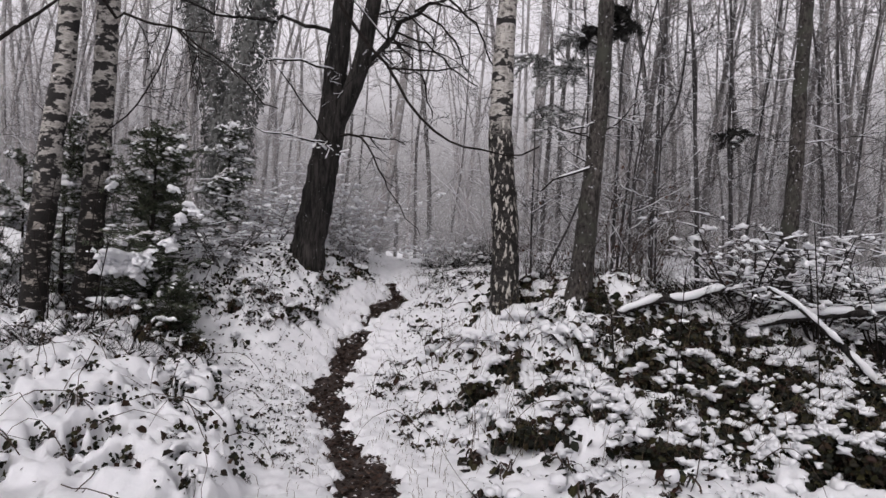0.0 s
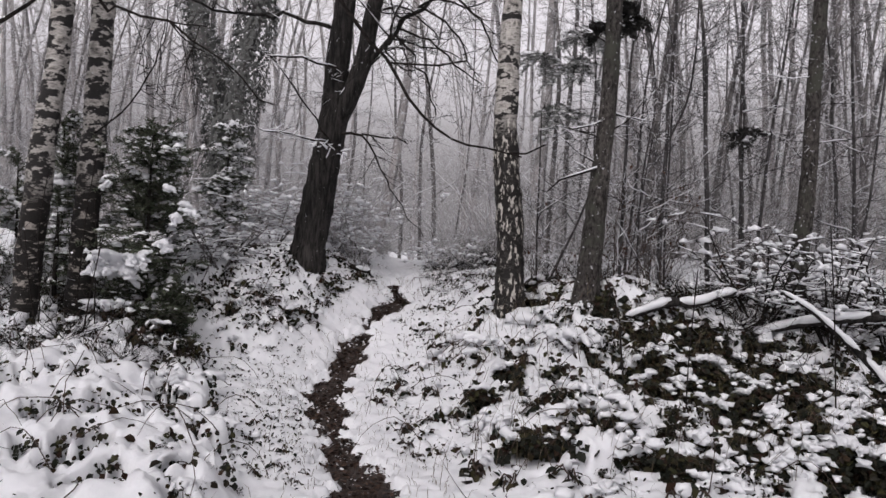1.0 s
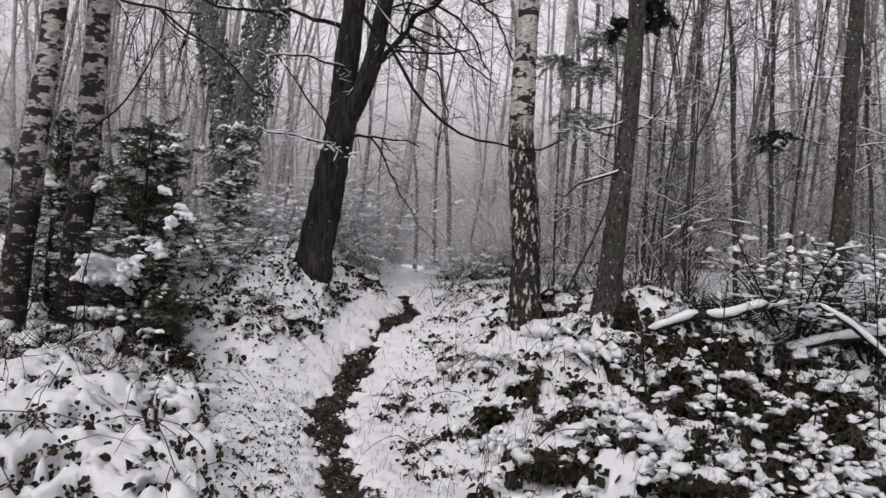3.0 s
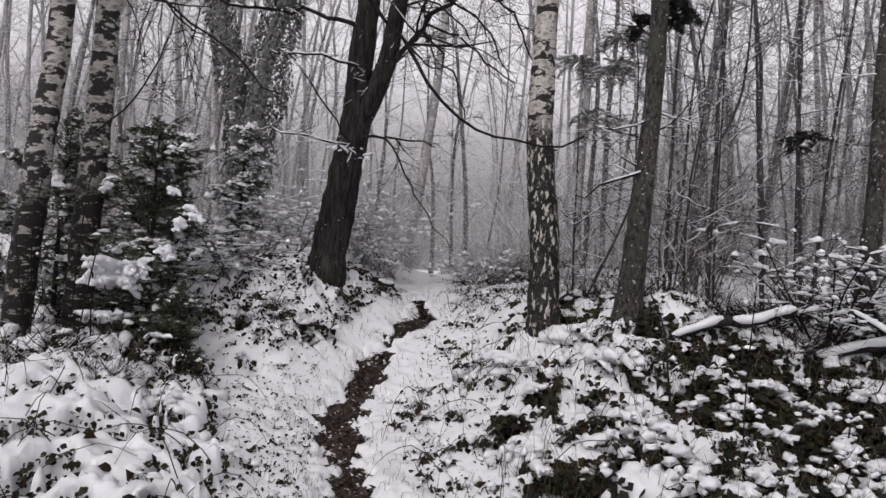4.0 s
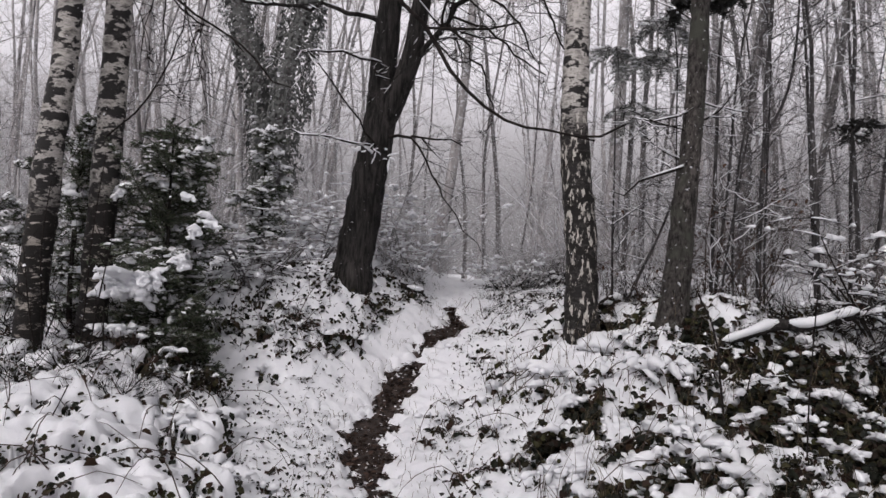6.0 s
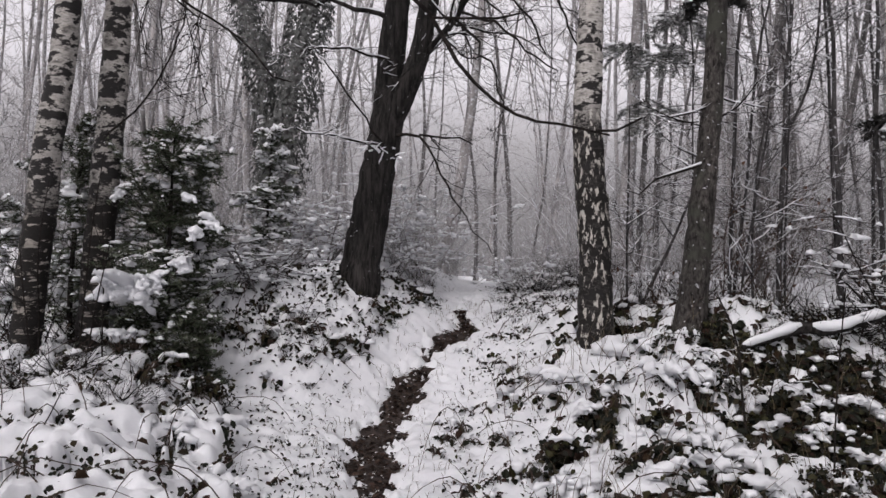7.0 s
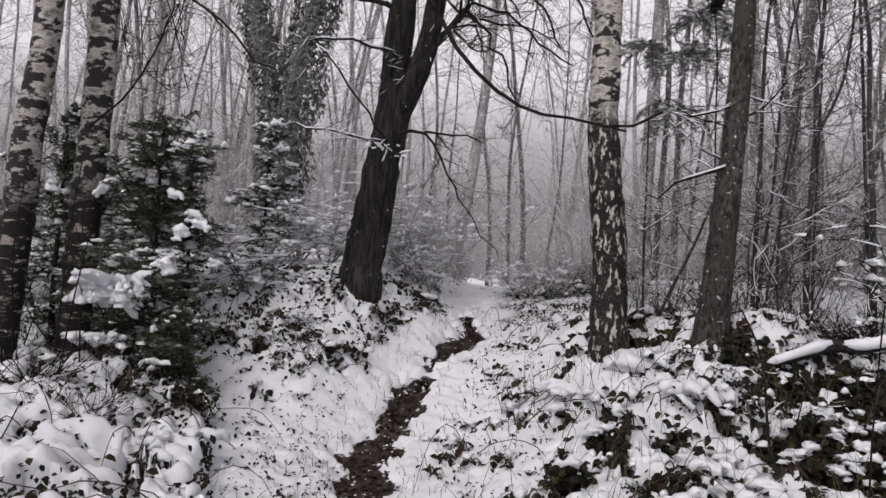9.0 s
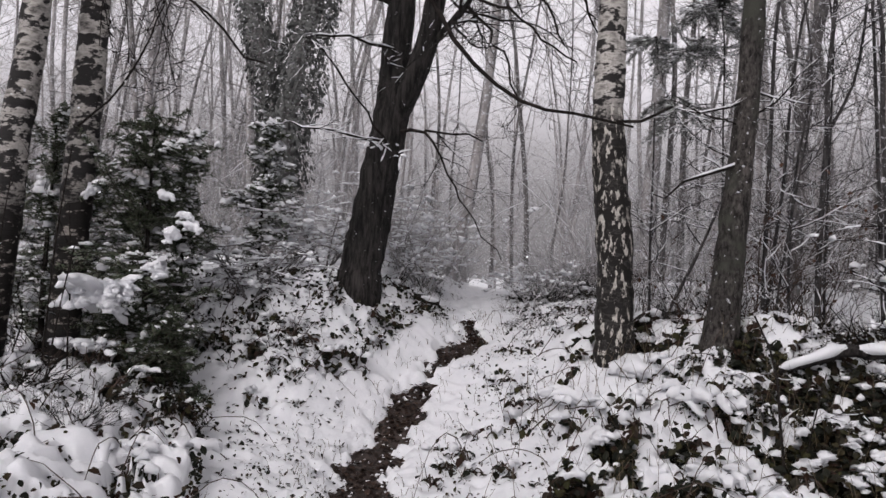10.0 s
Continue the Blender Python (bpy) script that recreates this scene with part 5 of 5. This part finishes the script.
p = (-2.89, 10.98, 1.00)
ivy_tree((p[0], p[1], soil(p[0], p[1])), [(p[0], p[1], soil(p[0], p[1]) - 0.1), (-2.90, 10.99, 1.53), (-2.92, 11.00, 2.13), (-2.92, 11.02, 2.73), (-2.85, 11.04, 3.48), (-2.73, 11.05, 4.02), (-2.64, 11.07, 4.55), (-2.59, 11.09, 5.45)], [0.12, 0.11, 0.1, 0.1, 0.09, 0.08, 0.08, 0.06],
    [0.0, 0.02, 0.3, 0.36, 0.36, 0.34, 0.3, 0.3], 71, "tall trunk smothered in grey-green ivy", 8200)
p = (-3.26, 11.57, 0.96)
ivy_tree((p[0], p[1], soil(p[0], p[1])), [(p[0], p[1], soil(p[0], p[1]) - 0.1), (-3.27, 11.59, 1.51), (-3.28, 11.60, 2.15), (-3.29, 11.62, 2.94), (-3.40, 11.64, 3.65), (-3.59, 11.65, 4.27), (-3.74, 11.67, 4.82), (-3.86, 11.69, 5.61)], [0.12, 0.11, 0.1, 0.1, 0.09, 0.08, 0.08, 0.06],
    [0.0, 0.05, 0.22, 0.28, 0.3, 0.3, 0.26, 0.26], 72, "second ivy-covered trunk leaning away from its neighbour", 6600)


# ---- drooping sprays of needles and dead clumps on the conifers ----
def spray(spot, size, seed, label, drop=0.8, dense=1.0, frost=0.5, m=NEEDLE_GREY):
    rng = random.Random(seed)
    ob = thing("conifer_spray", spot, label, "conifer bough", "conifer boughs")
    w, g, s = Geo(), Geo(), Geo()
    for _ in range(int(13 * dense)):
        a = rng.random() * 6.28
        d = Vector((math.cos(a), math.sin(a) * 0.5, rng.uniform(-1.6, 0.1) * drop))
        fir_bough(w, g, s, rng, (rng.uniform(-0.1, 0.1) * size, 0, rng.uniform(-0.1, 0.1) * size), d, size * rng.uniform(0.5, 1.0), 0.006, frost * 0.22)
    stuff("twig_tangle", w, TWIG, ob)
    stuff("needle_foliage", g, m, ob, "", False)
    if s.v:
        stuff("snow", s, SNOW, ob)
    return ob


# the large far sprays get needles coloured pale for haze
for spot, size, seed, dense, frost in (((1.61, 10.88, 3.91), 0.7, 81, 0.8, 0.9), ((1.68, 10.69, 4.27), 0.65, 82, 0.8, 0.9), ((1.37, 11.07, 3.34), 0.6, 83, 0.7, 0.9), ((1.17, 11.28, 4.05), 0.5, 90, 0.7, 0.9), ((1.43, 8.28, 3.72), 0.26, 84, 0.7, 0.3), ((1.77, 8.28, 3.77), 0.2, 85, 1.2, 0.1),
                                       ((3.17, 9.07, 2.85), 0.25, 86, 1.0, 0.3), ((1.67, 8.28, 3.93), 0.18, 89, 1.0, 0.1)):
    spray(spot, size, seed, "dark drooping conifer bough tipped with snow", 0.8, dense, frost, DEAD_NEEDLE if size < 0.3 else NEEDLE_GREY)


# ---- fallen wood ----
def log(name, line, rad, label, seed, m=BARK_DARK, cap=0.8):
    rng = random.Random(seed)
    ob = thing(name, line[0], label, "fallen log", "fallen wood")
    base = Vector(line[0])
    pts, rr = smooth_line([Vector(p) - base for p in line], rad, 0.06)
    rr = [r * rng.uniform(0.9, 1.1) for r in rr]
    g, s = Geo(), Geo()
    g.tube(pts, rr, 9, rough=0.2)
    part("wood", g, m, ob)
    run = [p + Vector((0, -r * 0.4, r * 0.45)) for p, r in zip(pts, rr)]
    k = 0
    while k < len(run) - 2:
        n = min(len(run) - k, rng.randint(6, 16))
        if rng.random() < cap and n > 2:
            hh = [rr[k + j] * rng.uniform(0.85, 1.12) for j in range(n)]
            hh[0] *= 0.5
            hh[-1] *= 0.5
            s.tube(run[k:k + n], hh, 8, True, 0.9, 0.22)
        k += n
    if s.v:
        stuff("snow", s, SNOW, ob, "thick ridge of snow along the top")
    return ob


log("fallen_log", ((1.66, 7.62, 0.90), (1.84, 7.6, 0.97), (2.06, 7.6, 1.05), (2.28, 7.6, 1.05), (2.5, 7.6, 1.13), (2.64, 7.6, 1.17)), (0.03, 0.04, 0.045, 0.045, 0.045, 0.035), "fallen log under a thick ridge of snow", 91, cap=1.0)
log("fallen_log", ((2.78, 7.51, 0.81), (3.10, 7.52, 0.90), (3.48, 7.42, 0.98), (3.88, 7.33, 1.04), (4.36, 7.23, 1.13)), (0.04, 0.045, 0.05, 0.05, 0.05), "long fallen log topped with snow", 92, cap=1.0)
log("fallen_branch", ((2.91, 7.22, 1.21), (3.12, 7.17, 1.09), (3.34, 7.12, 0.91), (3.57, 7.06, 0.69), (3.84, 7.01, 0.40)), (0.02, 0.026, 0.03, 0.032, 0.035), "slanting broken branch with snow on its upper side", 93, cap=1.0)
log("fallen_log", ((-1.40, 9.59, 1.21), (-1.17, 9.59, 1.14), (-0.87, 9.59, 1.09)), (0.03, 0.04, 0.03), "pale snow-covered log behind the forked tree", 94, cap=1.0)
log("fallen_branch", ((-0.07, 8.38, 0.51), (0.18, 8.49, 0.59), (0.41, 8.59, 0.67), (0.56, 8.69, 0.73)), (0.025, 0.03, 0.035, 0.03), "surface root under snow at the foot of the birch", 96)
log("fallen_branch", ((0.87, 9.01, 1.08), (1.04, 9.01, 1.16), (1.24, 9.01, 0.98)), (0.012, 0.014, 0.01), "bent dead branch with snow", 98)
# brush beside the log
R = random.Random(99)
pile = [shrub("brush_pile", 540 + k, "heap of dark dead twigs and stems with little snow", "brush piles", 26, 0.6, TWIG, 1, 0.5, 0, 1.6, 0.25, "brush", 0.3) for k in range(3)]
fill(brush, [(0.85, 8.75), (2.2, 8.7), (2.4, 10.2), (0.85, 10.4)], 24, R, 0.45, 0.8, 0.16)
fill(pile, [(0.9, 8.8), (2.0, 8.75), (2.2, 9.8), (0.9, 10.0)], 7, R, 0.6, 0.9, 0.25)
fill(pile, [(2.1, 8.1), (2.7, 8.0), (2.8, 7.6), (2.2, 7.6)], 5, R, 0.8, 1.1, 0.15)
fill(pile, [(2.6, 7.6), (4.6, 7.4), (4.6, 6.6), (2.8, 6.9)], 10, R, 0.8, 1.2, 0.25)
fill(pile, [(1.7, 8.7), (3.2, 8.5), (5.0, 8.2), (5.0, 7.6), (2.9, 7.9), (1.8, 8.2)], 14, R, 0.6, 1.1, 0.25)
fill(pile, [(2.9, 8.0), (4.8, 7.6), (5.4, 9.2), (3.0, 9.4)], 16, R, 0.9, 1.5, 0.25)
fill(brush, [(2.9, 8.0), (4.8, 7.6), (5.4, 9.2), (3.0, 9.4)], 14, R, 0.6, 1.0, 0.2)
fill(pile, [(-3.8, 6.9), (-2.6, 6.7), (-2.3, 6.0), (-3.3, 5.6)], 9, R, 0.45, 0.75, 0.2)
fill(pile, [(-4.2, 6.9), (-3.0, 6.7), (-2.7, 6.1), (-3.6, 5.7)], 8, R, 0.5, 0.8, 0.2)
fill(pile, [(-0.2, 10.6), (0.5, 10.2), (0.9, 10.6), (0.1, 11.4)], 6, R, 0.7, 1.0, 0.2)
fill(pile, [(-4.6, 8.0), (-3.2, 8.2), (-2.6, 8.4), (-2.8, 7.6), (-4.4, 7.2)], 6, R, 1.0, 1.6, 0.2)

# a thick cushion of snow before the birch
rk = random.Random(143)
g = Geo()
for dx, dy, w in ((0, 0, 0.15), (-0.12, 0.03, 0.1), (0.13, -0.02, 0.11), (0.05, -0.09, 0.09), (-0.06, -0.08, 0.09)):
    g.blob((dx, dy, w * 0.25), w, w * 0.9, w * 0.6, rk, 0.45, -0.6)
cushion = new("snow_cushion", g.mesh("snow_cushion", SNOW))
cushion.location = (0.80, 8.0, top(0.80, 8.0))
tagged(cushion, "thick white snow cushion over brambles beside the birch", "snow")

# ---- snow-laden hazel at the edge of the thicket ----
def snowy_bush(at, seed, label, height, spread, stems, deep, m=TWIG):
    rng = random.Random(seed)
    ob = thing("snow_laden_bush", (at[0], at[1], soil(at[0], at[1])), label, "bush", "snow-laden bushes")
    g, s = Geo(), Geo()
    for _ in range(stems):
        a = rng.random() * 6.28
        pts = wander(rng, (0, 0, 0), (math.cos(a) * spread, math.sin(a) * spread, 1), height * rng.uniform(0.7, 1.1), 8, 0.08, -0.02)
        rr = [0.012 - 0.001 * k for k in range(9)]
        g.tube(pts, rr, 4, False)
        for k in range(3, 9):
            for _ in range(2):
                b = rng.random() * 6.28
                tw = wander(rng, pts[k], (math.cos(b), math.sin(b), rng.uniform(-0.2, 0.3)), rng.uniform(0.25, 0.5), 6, 0.12, -0.02)
                g.tube(tw, [0.005 - 0.0005 * j for j in range(7)], 3, False)
                snow_line(s, tw, [0.004] * 7, rng, 0.6, deep)
                for j in range(2, 7):
                    if rng.random() < 0.45:
                        r = rng.uniform(0.008, 0.03)
                        s.blob(tw[j] + Vector((0, 0, r * 0.5)), r * rng.uniform(1.0, 1.8), r, r * 0.8, rng, 1.1, -0.6)
    stuff("twig_tangle", g, m, ob)
    stuff("snow", s, SNOW, ob, "lumps of snow along every twig")
    return ob


snowy_bush((2.92, 7.71, 0.53), 111, "bush of thin twigs loaded with lumps of snow", 1.2, 0.5, 7, 2.0)
snowy_bush((3.55, 7.61, 0.58), 112, "tall bush of thin twigs loaded with snow", 1.4, 0.5, 8, 2.0)
snowy_bush((4.16, 7.62, 0.60), 113, "wide bush of thin twigs loaded with snow", 1.35, 0.5, 8, 2.0)
# BARK_PALE puts haze into the twig colour; the lumps are snow
snowy_bush((-1.08, 9.99, 1.06), 114, "twiggy bush with snow lumps, its twigs paled for haze", 1.1, 0.6, 9, 2.2, BARK_PALE)
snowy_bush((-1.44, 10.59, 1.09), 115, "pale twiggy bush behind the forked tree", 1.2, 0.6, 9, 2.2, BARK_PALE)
snowy_bush((-2.22, 9.38, 0.91), 116, "twiggy bush with snow lumps near the firs, twigs paled for haze", 0.9, 0.6, 7, 2.0, BARK_PALE)
snowy_bush((-2.3, 8.5, 0.8), 121, "grey twiggy bush whitened by snow beside young firs", 0.7, 0.7, 7, 1.6, BARK_GREY)
snowy_bush((-1.95, 9.5, 0.8), 122, "grey twiggy bush whitened by snow behind brambles", 0.8, 0.6, 7, 1.6, BARK_GREY)
snowy_bush((0.01, 10.60, 0.94), 117, "low twiggy bush with snow lumps beside the path, twigs paled for haze", 0.5, 0.9, 7, 1.0, BARK_PALE)

# ---- thin upright stems about the birches ----
R = random.Random(131)
for x, y, h, lean in ((-4.05, 7.0, 1.9, 0.05), (-3.85, 6.7, 1.5, -0.1), (-3.72, 6.6, 1.3, 0.12), (-3.3, 6.75, 1.7, 0.04), (-3.18, 6.6, 1.25, -0.12), (-3.05, 6.8, 1.9, 0.1), (-2.95, 6.6, 1.3, 0.2), (-4.2, 7.3, 2.3, 0.0), (-2.82, 6.85, 1.5, -0.05), (-3.62, 7.2, 2.4, 0.08)):
    z = soil(x, y)
    stem_tree("thicket_stem", [(x, y, z), (x + lean * h * 0.3 + R.uniform(-0.03, 0.03), y, z + h * 0.35), (x + lean * h * 0.6 + R.uniform(-0.04, 0.04), y, z + h * 0.7), (x + lean * h, y, z + h)], [0.007, 0.006, 0.005, 0.003], TWIG,
              "thin dark upright stem among the birches", R.randint(1, 999), limb_set(R, 4, 0.3, 0.95, 0.4, 0.0035, 1, 1.6), sides=5, group="thicket stems", foot=1.1, snow_deep=0, category="young tree")

# ---- single stems standing in the thicket ----
R = random.Random(121)
for line, rad, label in ((((1.50, 6.79, 0.38), (1.46, 6.80, 0.70), (1.44, 6.81, 0.93), (1.39, 6.81, 1.11), (1.30, 6.81, 1.29)), 0.0088, "thin dark upright stem rising from brambles"),
                         (((1.61, 6.89, 0.32), (1.67, 6.90, 0.70), (1.73, 6.91, 0.98)), 0.005, "thin leaning stem rising from brambles"),
                         (((1.90, 6.39, 0.01), (1.89, 6.40, 0.44), (1.90, 6.41, 0.83), (1.93, 6.42, 1.39)), 0.006, "thin dark upright stem rising from brambles"),
                         (((3.04, 6.40, 0.23), (3.01, 6.41, 0.75), (2.98, 6.42, 1.18), (2.93, 6.44, 1.78)), 0.006, "thin dark upright stem rising from brambles"),
                         (((2.57, 6.40, 0.30), (2.59, 6.40, 0.51)), 0.007, "short dark stick rising from brambles"),
                         (((1.08, 9.20, 0.95), (1.22, 9.21, 1.27), (1.42, 9.23, 1.72), (1.56, 9.24, 2.10)), 0.018, "slanting dark dead pole leaning on a trunk"),
                         (((1.03, 9.40, 1.00), (1.01, 9.42, 1.70), (1.01, 9.44, 2.34), (1.00, 9.45, 2.98)), 0.012, "slim dark pole of a young tree"),
                         (((1.84, 8.81, 1.08), (1.84, 8.83, 1.74), (1.85, 8.85, 2.64), (1.86, 8.87, 3.53), (1.96, 8.90, 4.32)), 0.02, "slim dark trunk close beside a conifer"),
                         (((2.26, 8.81, 1.04), (2.25, 8.83, 1.76), (2.28, 8.86, 2.66), (2.27, 8.86, 3.01), (2.31, 8.88, 3.80), (2.31, 8.90, 4.39)), 0.026, "slim dark forked trunk of a young tree"),
                         (((2.29, 8.86, 2.66), (2.47, 8.87, 3.08), (2.54, 8.88, 3.63), (2.55, 8.90, 4.28)), 0.014, "rising fork of a young tree"),
                         (((2.00, 8.61, 1.04), (1.97, 8.63, 1.57), (2.00, 8.65, 2.33), (2.09, 8.66, 3.04), (2.00, 8.68, 3.73)), 0.012, "slim crooked dark stem"),
                         (((1.88, 8.61, 1.15), (1.93, 8.63, 1.62), (2.10, 8.66, 2.80)), 0.011, "slim leaning dark stem"),
                         (((3.21, 9.02, 1.07), (3.18, 9.04, 1.92), (3.12, 9.07, 2.78), (3.12, 9.09, 3.64), (3.06, 9.11, 4.43)), 0.024, "slim dark upright trunk with snowy side twigs"),
                         (((2.91, 9.22, 1.04), (2.82, 9.25, 2.41), (2.75, 9.28, 3.54), (2.67, 9.30, 4.47)), 0.018, "slim grey upright trunk"),
                         (((4.51, 9.24, 1.36), (4.47, 9.27, 2.49), (4.39, 9.30, 3.74), (4.37, 9.32, 4.55)), 0.022, "slim dark upright trunk"),
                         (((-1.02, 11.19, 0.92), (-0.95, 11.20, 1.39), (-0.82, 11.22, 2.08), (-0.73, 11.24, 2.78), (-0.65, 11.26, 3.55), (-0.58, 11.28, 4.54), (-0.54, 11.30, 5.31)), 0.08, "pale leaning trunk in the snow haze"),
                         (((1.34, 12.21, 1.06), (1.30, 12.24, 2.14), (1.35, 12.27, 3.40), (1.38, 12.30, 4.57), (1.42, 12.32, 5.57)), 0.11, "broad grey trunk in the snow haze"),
                         (((-2.73, 5.45, 0.04), (-2.63, 5.46, 0.26), (-2.45, 5.46, 0.46), (-2.32, 5.47, 0.72)), 0.005, "thin dark stem slanting over snowy brambles"),
                         (((-2.52, 4.85, -0.05), (-2.43, 4.96, 0.16), (-2.37, 5.06, 0.30), (-2.36, 5.26, 0.47)), 0.0045, "thin dark stem slanting over snow")):
    n = len(line)
    # far stems take the bark that has haze painted in
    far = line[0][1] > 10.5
    stem_tree("slim_stem", line, [rad * (1 - 0.5 * k / n) for k in range(n)], BARK_HAZE if far else BARK_MID if rad > 0.009 else TWIG, label, R.randint(1, 999),
              limb_set(R, (7 if rad > 0.009 else 2), 0.15, 0.95, 0.75 if rad > 0.009 else 0.25, 0.007 if rad > 0.009 else 0.003, 2 if rad > 0.009 else 1, 0.35), sides=7, group="slim stems", foot=1.15, category="young tree")
